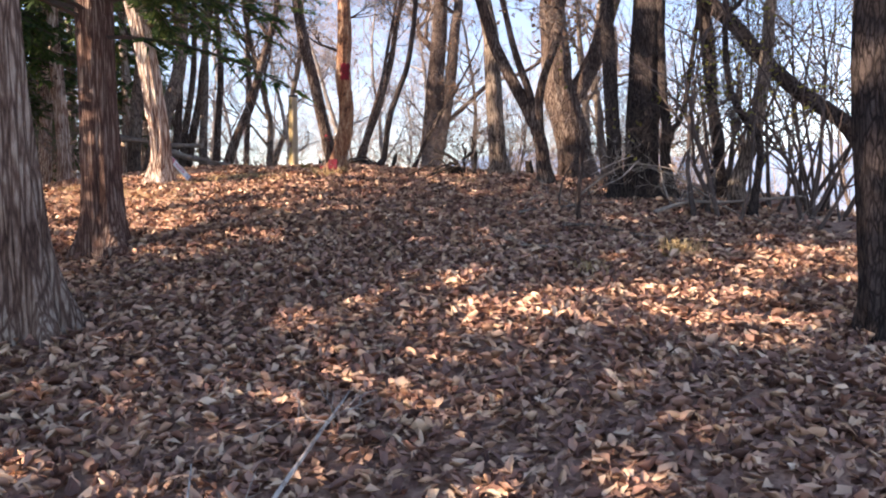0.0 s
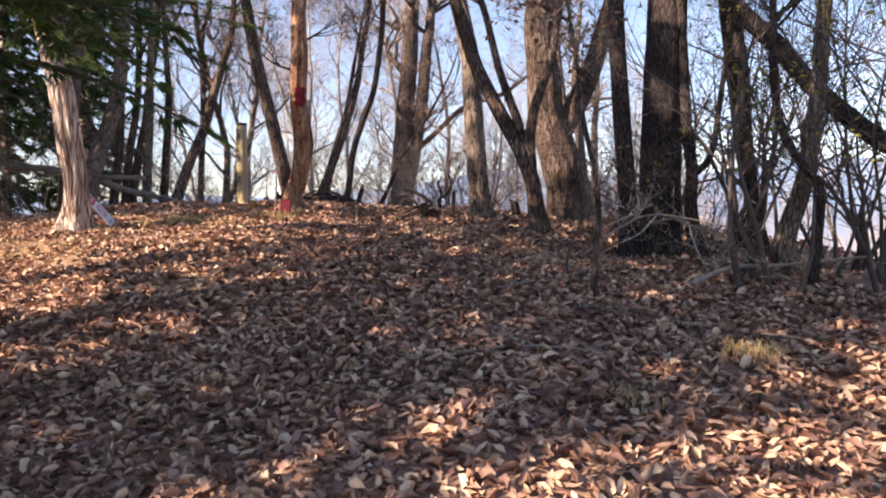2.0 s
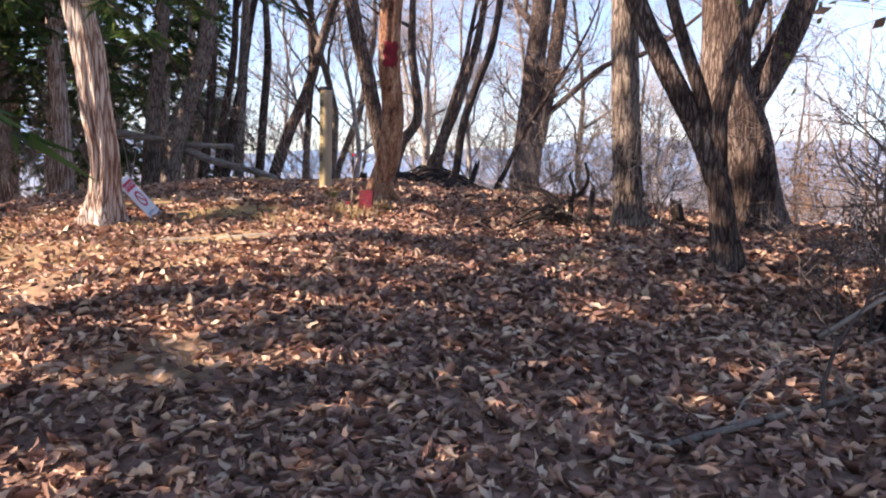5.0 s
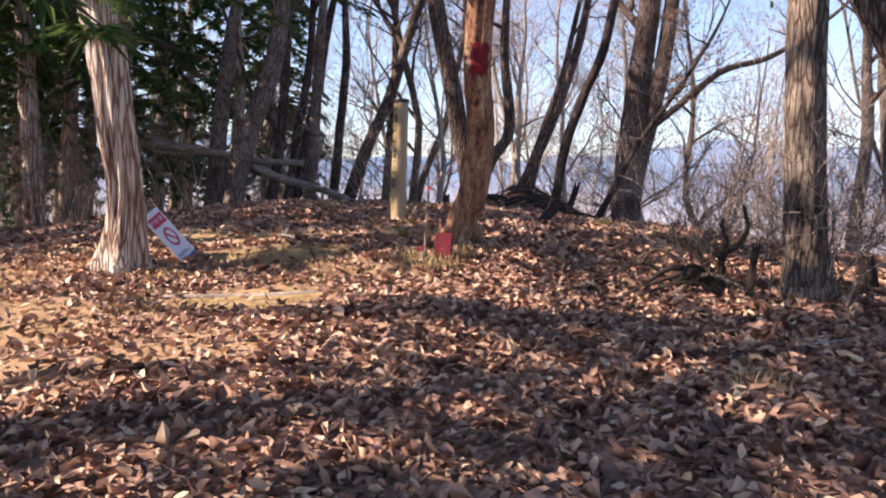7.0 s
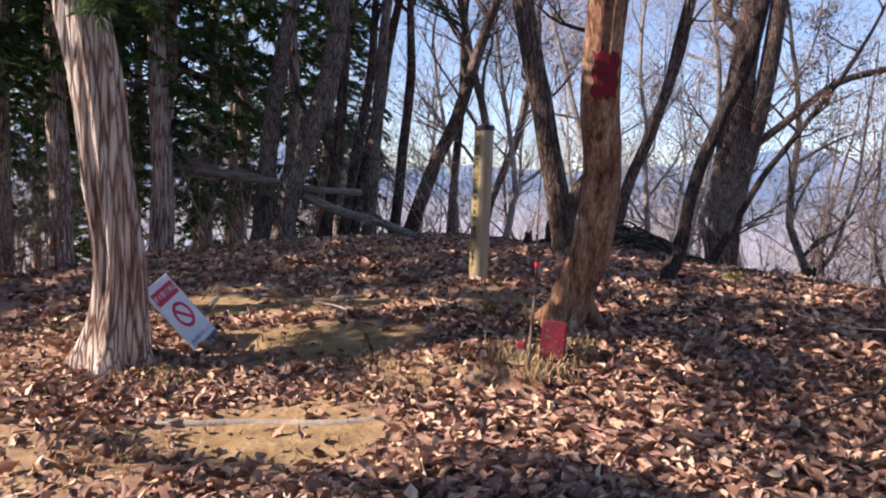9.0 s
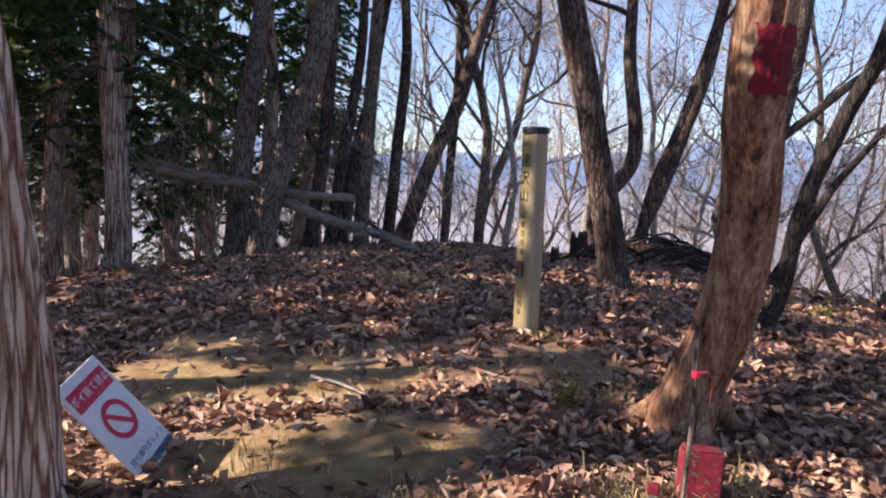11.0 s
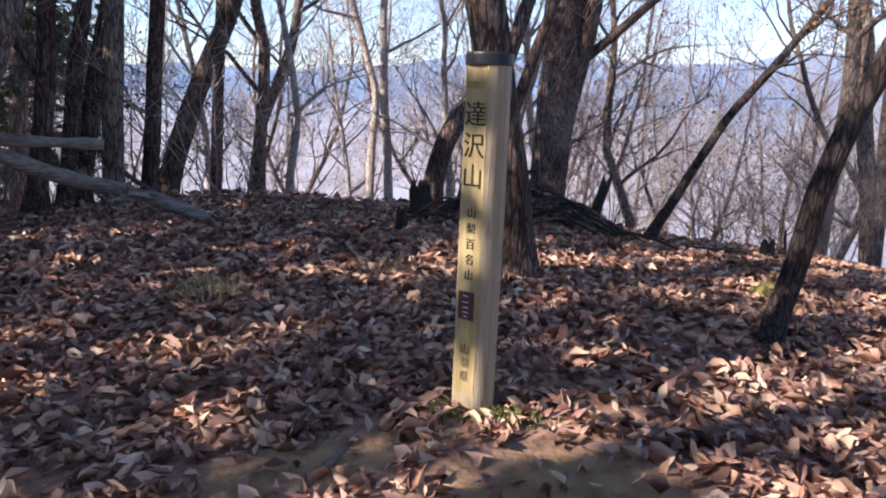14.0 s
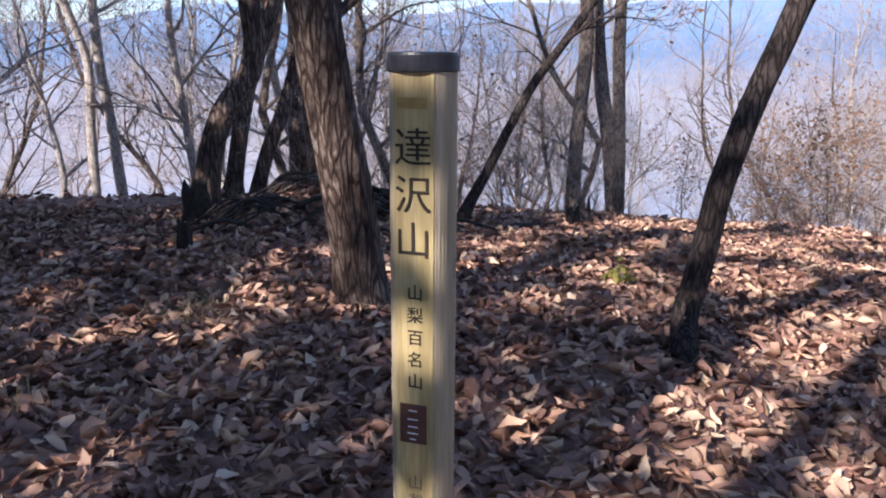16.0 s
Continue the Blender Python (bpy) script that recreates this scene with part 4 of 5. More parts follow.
def summit_post():
    x, y = -2.595, 13.045
    post = base_empty("summit_post", x, y, "round yellowed wooden summit post with black cap and carved characters", "signpost", z=land(x, y) - 0.028)
    s = Shape()
    R, flat, sides, height = 0.075, 0.060, 48, 1.265
    rng = random.Random(3)
    rings = [-0.35, 0.0, 0.05, 0.12, 0.3, 0.5, 0.7, 0.9, 1.1, 1.2, height]
    for z in rings:
        lean = 0.012 * z
        rr = R * (1.0 + 0.012 * math.sin(z * 3))
        for k in range(sides):
            a = 2 * math.pi * k / sides
            c, d = rr * math.cos(a), rr * math.sin(a)
            n = math.cos(a - FACE) * rr
            if n > flat:
                c -= (n - flat) * math.cos(FACE)
                d -= (n - flat) * math.sin(FACE)
            s.v.append(Vector((c, d - lean, z)))
    for i in range(len(rings) - 1):
        for k in range(sides):
            k2 = (k + 1) % sides
            s.f.append((i * sides + k, i * sides + k2, (i + 1) * sides + k2, (i + 1) * sides + k))
    s.f.append(tuple((len(rings) - 1) * sides + k for k in range(sides)))
    piece("shaft", s, M_POST_GREY, post, "sun-bleached round timber")
    # planed writing face, slightly proud
    f = Shape()
    n = Vector((math.cos(FACE), math.sin(FACE), 0))
    t = Vector((-n.y, n.x, 0))
    for z in (0.10, 0.4, 0.8, 1.225):
        for u in (-0.045, -0.015, 0.015, 0.045):
            p = n * (flat * 1.002 + 0.0015) + t * u
            f.v.append(Vector((p.x, p.y - 0.012 * z, z)))
    for i in range(3):
        for k in range(3):
            f.f.append((i * 4 + k, i * 4 + k + 1, (i + 1) * 4 + k + 1, (i + 1) * 4 + k))
    piece("planed_face", f, M_POST, post, "planed yellow face of the post")
    c = Shape()
    c.tube([(0, -0.0145, 1.228), (0, -0.0145, 1.23), (0, -0.0145, 1.262), (0, -0.0145, 1.268), (0, -0.0145, 1.27)], [0.0775, 0.08, 0.08, 0.078, 0.06], 40)
    piece("cap", c, M_CAP, post, "black metal cap", smooth=False)
    stain = Shape()
    p = n * (flat + 0.0035)
    for u0, u1, z0, z1 in ((-0.038, 0.030, 1.152, 1.176),):
        stain.face(*[(p.x + t.x * u, p.y + t.y * u - 0.0135, z) for u, z in ((u0, z0), (u1, z0), (u1, z1), (u0, z1))])
    piece("tape_scrap", stain, M_PLATE_STAIN, post, "ochre scrap of old tape")
    rad = flat + 0.0035
    for ch, z in (("達", 1.065), ("沢", 0.962), ("山", 0.860)):
        words(post, ch, 0.088, -0.002, z, M_INK, rad, "large carved black character").location.y -= 0.012 * z
    for i, ch in enumerate("山梨百名山"):
        words(post, ch, 0.040, 0.002, 0.742 - 0.054 * i, M_INK, rad, "small carved black character").location.y -= 0.012 * (0.742 - 0.054 * i)
    for i, ch in enumerate("山梨県"):
        words(post, ch, 0.040, 0.002, 0.262 - 0.05 * i, M_INK_FADED, rad, "faded character near the foot").location.y -= 0.012 * 0.25
    bm = bmesh.new()
    bmesh.ops.create_cube(bm, size=1, matrix=Matrix.Diagonal((0.066, 0.100, 0.003, 1)))
    bmesh.ops.bevel(bm, geom=bm.edges[:], offset=0.001, segments=1, affect="EDGES")
    z = 0.420
    m = Matrix(((t.x, 0, n.x, n.x * rad + t.x * -0.003), (t.y, 0, n.y, n.y * rad + t.y * -0.003 - 0.005), (0, 1, 0, z), (0, 0, 0, 1)))
    plate = from_bmesh("plate", bm, M_PLATE, post, "small brown plate with white marks", at=m)
    for zz, w, h in ((0.036, 0.022, 0.006), (0.018, 0.026, 0.014), (-0.002, 0.024, 0.012), (-0.02, 0.026, 0.010), (-0.036, 0.016, 0.008)):
        b = Shape()
        b.face((-w / 2, zz - h / 2, 0.0028), (w / 2, zz - h / 2, 0.0028), (w / 2, zz - h / 2 + 0.003, 0.0028), (-w / 2, zz - h / 2 + 0.003, 0.0028))
        piece("plate_mark", b, M_WHITE, plate)
    return post


M_PLATE_STAIN = material("ochre_tape", ((0.3, (0.22, 0.15, 0.05)), (0.7, (0.36, 0.26, 0.10))), scale=30, bump=0.1)
summit_post()


# ---- warning board leaning on the pale cypress ----
def warning_board():
    tl, tr, bl = Vector((-3.985, 10.80, 2.165)), Vector((-4.05, 11.075, 2.245)), Vector((-3.715, 10.965, 1.80))
    right = (tr - tl).normalized()
    down = (bl - tl)
    down = (down - right * down.dot(right)).normalized()
    nrm = right.cross(-down)
    W, H = 0.30, 0.50
    center = tl + right * (W / 2) + down * (H / 2)
    board = new("warning_board")
    board.matrix_basis = Matrix(((right.x, -down.x, nrm.x, center.x), (right.y, -down.y, nrm.y, center.y), (right.z, -down.z, nrm.z, center.z), (0, 0, 0, 1)))
    tagged(board, "white no-littering board with red prohibition ring leaning on a tree", "sign")
    bm = bmesh.new()
    bmesh.ops.create_cube(bm, size=1, matrix=Matrix.Diagonal((W, H, 0.012, 1)))
    bmesh.ops.bevel(bm, geom=bm.edges[:], offset=0.003, segments=2, affect="EDGES")
    from_bmesh("panel", bm, M_WHITE, board)
    s = Shape()
    s.face((-0.13, 0.115, 0.0075), (0.13, 0.115, 0.0075), (0.13, 0.205, 0.0075), (-0.13, 0.205, 0.0075))
    band = piece("header_band", s, M_SIGN_RED, board, "red header band")
    cu = bpy.data.curves.new("lettering", "FONT")
    cu.body, cu.size, cu.extrude, cu.align_x, cu.align_y = "ポイ捨て禁止", 0.044, 0.0004, "CENTER", "CENTER"
    tmp = bpy.data.objects.new("lettering_curve", cu)
    me = bpy.data.meshes.new_from_object(tmp)
    bpy.data.objects.remove(tmp)
    me.materials.append(M_WHITE)
    piece("lettering", me, M_WHITE, band, "white lettering", at=Matrix.Translation((0, 0.16, 0.0085)))
    s = Shape()
    n = 40
    for k in range(n):
        a = 2 * math.pi * k / n
        s.v += [Vector((0.088 * math.cos(a), -0.005 + 0.088 * math.sin(a), 0.0078)), Vector((0.064 * math.cos(a), -0.005 + 0.064 * math.sin(a), 0.0078))]
    s.f = [(2 * k, (2 * k + 2) % (2 * n), (2 * k + 3) % (2 * n), 2 * k + 1) for k in range(n)]
    ring = piece("prohibition_ring", s, M_SIGN_RED, board, "red ring with a slash")
    s = Shape()
    d, w = Vector((0.7, -0.7, 0)).normalized(), Vector((0.7, 0.7, 0)).normalized() * 0.012
    o = Vector((0, -0.005, 0.0079))
    s.face(o + d * 0.068 - w, o + d * 0.068 + w, o - d * 0.068 + w, o - d * 0.068 - w)
    piece("slash", s, M_SIGN_RED, ring)
    cu = bpy.data.curves.new("small_lettering", "FONT")
    cu.body, cu.size, cu.extrude, cu.align_x, cu.align_y = "持ち帰りましょう", 0.033, 0.0004, "CENTER", "CENTER"
    tmp = bpy.data.objects.new("lettering_curve", cu)
    me = bpy.data.meshes.new_from_object(tmp)
    bpy.data.objects.remove(tmp)
    me.materials.append(M_SIGN_BLUE)
    piece("small_lettering", me, M_SIGN_BLUE, board, "dark blue lettering", at=Matrix.Translation((0, -0.165, 0.0082)))
    s = Shape()
    s.face((-0.14, -0.235, 0.0075), (0.14, -0.235, 0.0075), (0.14, -0.205, 0.0075), (-0.14, -0.205, 0.0075))
    piece("foot_band", s, M_SIGN_BLUE, board, "faded blue foot band")


warning_board()


# ---- red boundary stub and stake ----
def boundary_stub():
    x, y = -1.655, 11.22
    stub = base_empty("boundary_stub", x, y, "short square stub with chipped red paint", "boundary marker")
    bm = bmesh.new()
    bmesh.ops.create_cube(bm, size=1, matrix=Matrix.Translation((0, 0, 0.015)) @ Matrix.Diagonal((0.135, 0.11, 0.40, 1)))
    bmesh.ops.bevel(bm, geom=bm.edges[:], offset=0.010, segments=2, affect="EDGES")
    bmesh.ops.subdivide_edges(bm, edges=bm.edges[:], cuts=2, use_grid_fill=True)
    for v in bm.verts:
        v.co += Vector((noise.noise(v.co * 14), noise.noise(v.co * 14 + Vector((5, 0, 0))), noise.noise(v.co * 14 + Vector((0, 7, 0))))) * 0.006
    from_bmesh("block", bm, M_STUB_RED, stub, at=pose(0, 0, 0, -4, 3, 8))
    stake = base_empty("survey_stake", -1.715, 10.92, "thin grey stake with a pink tape tied near its top", "stake")
    s = Shape()
    s.tube(glide([(0, 0, -0.2), (0.0, 0, 0.2), (0.012, 0.0, 0.45), (0.008, 0, 0.74)], 4), [0.008] * 9 + [0.007] * 3 + [0.006], 8)
    piece("stick", s, M_BARK, stake, smooth=True)
    s = Shape()
    s.tube([(0.011, 0, 0.58), (0.011, 0, 0.60)], [0.0115, 0.0115], 10)
    tape = [(0.02, -0.008, 0.598), (0.045, -0.012, 0.60), (0.058, -0.012, 0.57), (0.055, -0.014, 0.51)]
    w = glide(tape, 5)
    for a, b in zip(w, w[1:]):
        s.face(a + Vector((0, 0.007, 0)), a - Vector((0, 0.007, 0)), b - Vector((0, 0.007, 0)), b + Vector((0, 0.007, 0)))
    piece("marker_tape", s, M_RIBBON, stake, "pink plastic tape")
    peg = base_empty("marker_peg", -1.80, 11.12, "small red-topped wooden peg in the grass", "peg")
    bm = bmesh.new()
    bmesh.ops.create_cube(bm, size=1, matrix=Matrix.Translation((0, 0, 0.0)) @ Matrix.Diagonal((0.035, 0.035, 0.22, 1)))
    bmesh.ops.bevel(bm, geom=bm.edges[:], offset=0.004, segments=1, affect="EDGES")
    from_bmesh("peg_body", bm, M_DEADWOOD, peg)
    bm = bmesh.new()
    bmesh.ops.create_cube(bm, size=1, matrix=Matrix.Translation((0, 0, 0.1)) @ Matrix.Diagonal((0.04, 0.04, 0.035, 1)))
    bmesh.ops.bevel(bm, geom=bm.edges[:], offset=0.004, segments=1, affect="EDGES")
    from_bmesh("peg_top", bm, M_STUB_RED, peg, "red painted top")


boundary_stub()


# ---- dead wood ----
def stick(pts, r0, r1, label, mat=None, lift=0.0, name="fallen_branch", category="branch", group="", side=0, seed=0):
    """Dead wood that follows the ground; pts are (x, y, height above the ground)."""
    rng = random.Random(seed)
    x0, y0, _ = pts[0]
    ob = base_empty(name, x0, y0, label, category, group)
    way = [Vector((x - x0, y - y0, land(x, y) - land(x0, y0) + h)) for x, y, h in pts]
    w = glide(way, 5)
    s = Shape()
    thick = r0 > 0.035
    s.tube(w, [(r0 + (r1 - r0) * i / (len(w) - 1)) * (1 + (0.12 * rng.uniform(-1, 1) if thick else 0)) for i in range(len(w))], 13 if thick else 9, lobes=0.14 if thick else 0.08, rng=rng)
    piece("stem", s, mat or M_DEADWOOD, ob, smooth=True)
    for i in range(side):
        k = rng.randrange(len(w) // 4, len(w))
        t = Shape()
        branch([t, t], Shape(), w[k], (rng.gauss(0, 1), rng.gauss(0, 1), 0.35), rng.uniform(0.15, 0.35), max(r1 * 0.7, 0.003), 2, rng, 4, 0, 0.4, 0.0)
        tagged(piece("side_twig", t, mat or M_DEADWOOD, ob), kind="stuff")
    return ob


stick([(-4.42, 16.36, 0.04), (-4.75, 16.48, 0.15), (-5.14, 16.54, 0.27), (-5.58, 16.52, 0.42), (-6.12, 16.42, 0.67)], 0.05, 0.066, "long fallen grey log leaning against a trunk", mat=M_LOG, name="fallen_log", category="log", side=3, seed=1)
broken = stick([(-5.3, 16.6, 0.64), (-5.96, 16.5, 0.74), (-6.5, 16.46, 0.86), (-7.0, 16.38, 0.97), (-7.6, 16.33, 1.13), (-7.75, 16.3, 1.18)], 0.04, 0.082, "splintered grey log hung across the trunks", mat=M_LOG, name="fallen_log", category="log", side=4, seed=2)
for k in range(7):
    shard = Shape()
    z = 0.03 * (k - 3)
    shard.tube([Vector((-2.1, -0.27 + 0.02 * (k % 3), 0.79 + z)), Vector((-2.45 - 0.05 * (k % 2), -0.3 + 0.03 * (k % 3), 0.87 + z * 1.2)), Vector((-2.62 - 0.09 * (k % 4), -0.33 + 0.03 * (k % 3), 0.95 + z * 1.6))], [0.022, 0.017, 0.003], 5)
    piece("splinter", shard, M_LOG, broken)
stick([(-4.0, 16.2, 0.02), (-4.5, 16.6, 0.05), (-5.2, 17.3, 0.2), (-5.6, 17.6, 0.42)], 0.018, 0.026, "thin grey log at the rim of the top", mat=M_BARK, name="fallen_log", category="log", side=2, seed=3)
stick([(0.45, 6.62, 0.03), (0.8, 6.8, 0.035), (1.2, 7.05, 0.03), (1.7, 7.4, 0.05)], 0.016, 0.008, "brown fallen stick among the leaves", side=3, seed=4, group="sticks in the litter")
stick([(1.0, 6.25, 0.03), (1.3, 6.15, 0.04), (1.6, 5.9, 0.035), (2.1, 5.6, 0.05)], 0.015, 0.007, "dark fallen stick among the leaves", mat=M_BARK, side=1, seed=5, group="sticks in the litter")
stick([(0.1, 5.55, 0.02), (0.55, 5.6, 0.03), (1.0, 5.5, 0.02)], 0.010, 0.006, "thin fallen stick among the leaves", side=2, seed=6, group="sticks in the litter")
stick([(-0.68, 2.0, 0.03), (-0.58, 2.35, 0.07), (-0.46, 2.75, 0.1), (-0.40, 3.15, 0.08)], 0.011, 0.005, "pale forked dead branch lying on the leaves", mat=M_BARK_PALE, side=2, seed=7, group="sticks in the litter")
stick([(-0.72, 2.0, 0.02), (-0.80, 2.25, 0.08), (-0.86, 2.5, 0.14)], 0.007, 0.003, "pale dead twig sticking out of the leaves", mat=M_BARK_PALE, side=2, seed=8, group="sticks in the litter")
stick([(-3.55, 10.12, -0.03), (-3.2, 10.1, -0.008), (-2.85, 10.26, -0.012), (-2.5, 10.3, -0.006), (-2.1, 10.5, -0.03)], 0.030, 0.022, "pale trodden root across the path", mat=M_DEADWOOD, name="surface_root", category="root", seed=9)
stick([(-3.5, 12.25, 0.0), (-3.3, 12.4, 0.0), (-3.12, 12.65, 0.0), (-3.0, 12.9, -0.02)], 0.025, 0.018, "worn root crossing the bare soil", name="surface_root", category="root", seed=10)
stick([(-3.5, 11.98, 0.02), (-3.3, 11.9, 0.03), (-3.05, 11.75, 0.02)], 0.010, 0.005, "thin pale stick on the bare soil", mat=M_BARK_PALE, seed=12, group="sticks in the litter")
stick([(-2.75, 12.3, 0.02), (-2.55, 12.2, 0.02), (-2.35, 12.15, 0.02)], 0.008, 0.005, "thin stick lying beside the post", seed=13, group="sticks in the litter")
stick([(0.95, 9.95, 0.02), (0.7, 9.75, 0.03), (0.45, 9.6, 0.02)], 0.010, 0.006, "pale broken branch by the oak", mat=M_BARK_PALE, side=1, seed=14, group="sticks in the litter")
stick([(1.9, 6.7, 0.1), (2.3, 7.0, 0.14), (2.8, 7.2, 0.12), (3.5, 7.3, 0.2)], 0.02, 0.01, "dark dead branch under the saplings", side=5, seed=15, group="sticks in the litter")
stick([(1.4, 7.9, 0.05), (1.7, 7.8, 0.3), (2.0, 7.75, 0.42), (2.5, 7.5, 0.35)], 0.014, 0.006, "brittle grey branch caught at a trunk foot", side=6, seed=16, group="sticks in the litter")
stick([(2.1, 7.7, 0.4), (2.35, 7.3, 0.3), (2.6, 6.9, 0.12), (2.9, 6.5, 0.03)], 0.012, 0.005, "brittle grey branch caught at a trunk foot", side=6, seed=17, group="sticks in the litter")
stick([(-0.55, 16.7, 0.03), (-0.25, 16.82, 0.05), (0.0, 16.9, 0.045), (0.27, 16.97, 0.03)], 0.032, 0.022, "dark log lying along the rim", mat=M_STUMP, name="fallen_log", category="log", side=1, seed=18)

for way, k in (([(2.0, 7.7, 0.45), (1.8, 7.52, 0.3), (1.62, 7.5, 0.2), (1.45, 7.55, 0.1)], 30), ([(2.2, 7.6, 0.38), (2.2, 7.42, 0.2), (2.24, 7.3, 0.05)], 31), ([(2.3, 7.62, 0.42), (2.45, 7.3, 0.22), (2.62, 7.1, 0.05)], 32), ([(1.95, 7.75, 0.5), (1.72, 7.6, 0.42), (1.5, 7.62, 0.3)], 33)):
    stick(way, 0.0075, 0.003, "bleached dead twig hanging at a trunk foot", mat=M_BARK_PALE, side=3, seed=k, group="sticks in the litter")


def stump(x, y, r, h, label, seed, name="stump", mat=None, lean=(0, 0)):
    rng = random.Random(seed)
    ob = base_empty(name, x, y, label, "stump")
    s = Shape()
    sides = 18
    rings = 8
    jag = [rng.uniform(0.65, 1.0) for _ in range(sides)]
    for i in range(rings):
        f = i / (rings - 1)
        for k in range(sides):
            a = 2 * math.pi * k / sides
            z = -0.15 + (h * jag[k] + 0.15) * f
            rr = r * (1.25 - 0.35 * f) * (1 + 0.14 * math.sin(5 * a + seed) + 0.1 * rng.uniform(-1, 1))
            s.v.append(Vector((rr * math.cos(a) + lean[0] * f, rr * math.sin(a) + lean[1] * f, z)))
    for i in range(rings - 1):
        for k in range(sides):
            k2 = (k + 1) % sides
            s.f.append((i * sides + k, i * sides + k2, (i + 1) * sides + k2, (i + 1) * sides + k))
    c = len(s.v)
    s.v.append(Vector((lean[0], lean[1], h * 0.5)))
    s.f += [((rings - 1) * sides + k, (rings - 1) * sides + (k + 1) % sides, c) for k in range(sides)]
    piece("stump_wood", s, mat or M_STUMP, ob)
    return ob


stump(-2.91, 16.38, 0.045, 0.24, "small grey broken stump in the leaves", 1)
stump(0.36, 16.95, 0.06, 0.17, "small charred black stump on the rim", 2)
stump(0.53, 16.9, 0.011, 0.32, "thin dead upright shoot on the rim", 9, name="dead_shoot", lean=(-0.05, 0.0))
stump(1.36, 11.34, 0.05, 0.28, "dark snapped snag among the leaves", 3, lean=(-0.08, 0))
stump(-1.22, 17.15, 0.045, 0.42, "dark broken snag on the earth bank", 4, lean=(0.14, 0.0))
stump(-2.75, 17.2, 0.09, 0.33, "mossy dark stump on the earth bank", 5)
stump(0.13, 10.86, 0.10, 0.16, "rotten dark stool with dead shoots", 6)
stump(0.42, 10.55, 0.022, 0.45, "dark dead upright shoot", 7, lean=(0.05, 0.02))
stump(-1.3, 16.0, 0.05, 0.14, "low rotten stump on the top", 8)


def root_tangle(x, y, label, n, seed, w=0.7):
    rng = random.Random(seed)
    ob = base_empty("root_tangle", x, y, label, "dead roots")
    for i in range(n):
        s = Shape()
        a = rng.uniform(-0.5, 0.5) + (math.pi if rng.random() < 0.5 else 0)
        px, py = rng.uniform(-w, w), rng.uniform(-0.3, 0.25)
        way = [Vector((px, py, 0.02)), Vector((px + 0.2 * math.cos(a), py - 0.06, 0.09 + 0.08 * rng.random())), Vector((px + 0.45 * math.cos(a), py - 0.12, 0.08)), Vector((px + 0.75 * math.cos(a), py - 0.2, -0.02))]
        for q in way:
            q.z += land(x + q.x, y + q.y) - land(x, y)
        g = glide(way, 4)
        r = rng.uniform(0.008, 0.022)
        s.tube(g, [r * (1 - 0.6 * k / len(g)) for k in range(len(g))], 7, lobes=0.1, rng=rng)
        piece("root", s, M_STUMP if i % 6 else M_BARK, ob, smooth=True)


root_tangle(-1.75, 17.0, "tangle of dark roots and litter on the earth bank", 36, 1)
root_tangle(0.2, 10.9, "dark dead roots round a rotten stool", 5, 2, 0.2)


def dead_stool(x, y):
    """A rotten coppice stool with charred-looking arms that arch out of it."""
    ob = base_empty("dead_stool", x, y, "rotten dark coppice stool with curved dead arms", "stump")
    rng = random.Random(8)
    arms = [
        (0.034, (0.02, 0, -0.05), (0.0, 0.02, 0.14), (-0.12, 0.03, 0.27), (-0.27, 0.02, 0.33), (-0.36, 0.0, 0.36)),
        (0.026, (0.05, 0, -0.05), (0.08, 0.0, 0.12), (0.08, 0.01, 0.24), (0.17, 0.0, 0.30), (0.22, 0.0, 0.42), (0.19, 0.02, 0.56)),
        (0.020, (0.08, -0.03, 0.2), (0.10, -0.03, 0.32), (0.06, -0.04, 0.42), (0.07, -0.04, 0.47)),
        (0.030, (-0.04, 0.03, -0.05), (-0.10, 0.0, 0.10), (-0.22, -0.05, 0.14), (-0.36, -0.1, 0.06)),
        (0.022, (0.0, -0.05, -0.05), (-0.03, -0.12, 0.12), (-0.13, -0.18, 0.17), (-0.2, -0.22, 0.05)),
        (0.018, (-0.08, 0.0, 0.0), (-0.22, 0.03, 0.2), (-0.34, 0.06, 0.24), (-0.42, 0.04, 0.14)),
    ]
    for r, *way in arms:
        w = glide(way, 5)
        s = Shape()
        s.tube(w, [r * (1 - 0.6 * k / len(w)) for k in range(len(w))], 9, lobes=0.12, rng=rng)
        piece("arm", s, M_STUMP, ob, smooth=True)
    for k in range(5):
        twig = Shape()
        branch([twig, twig], Shape(), (rng.uniform(-0.3, 0.1), rng.uniform(-0.1, 0.1), 0.1), (rng.gauss(0, 0.5), rng.gauss(0, 0.5), 1), rng.uniform(0.25, 0.45), 0.006, 2, rng, 4, 0, 0.4, 0.0)
        tagged(piece("side_twig", twig, M_TWIG_DARK, ob), kind="stuff")


dead_stool(0.22, 10.78)


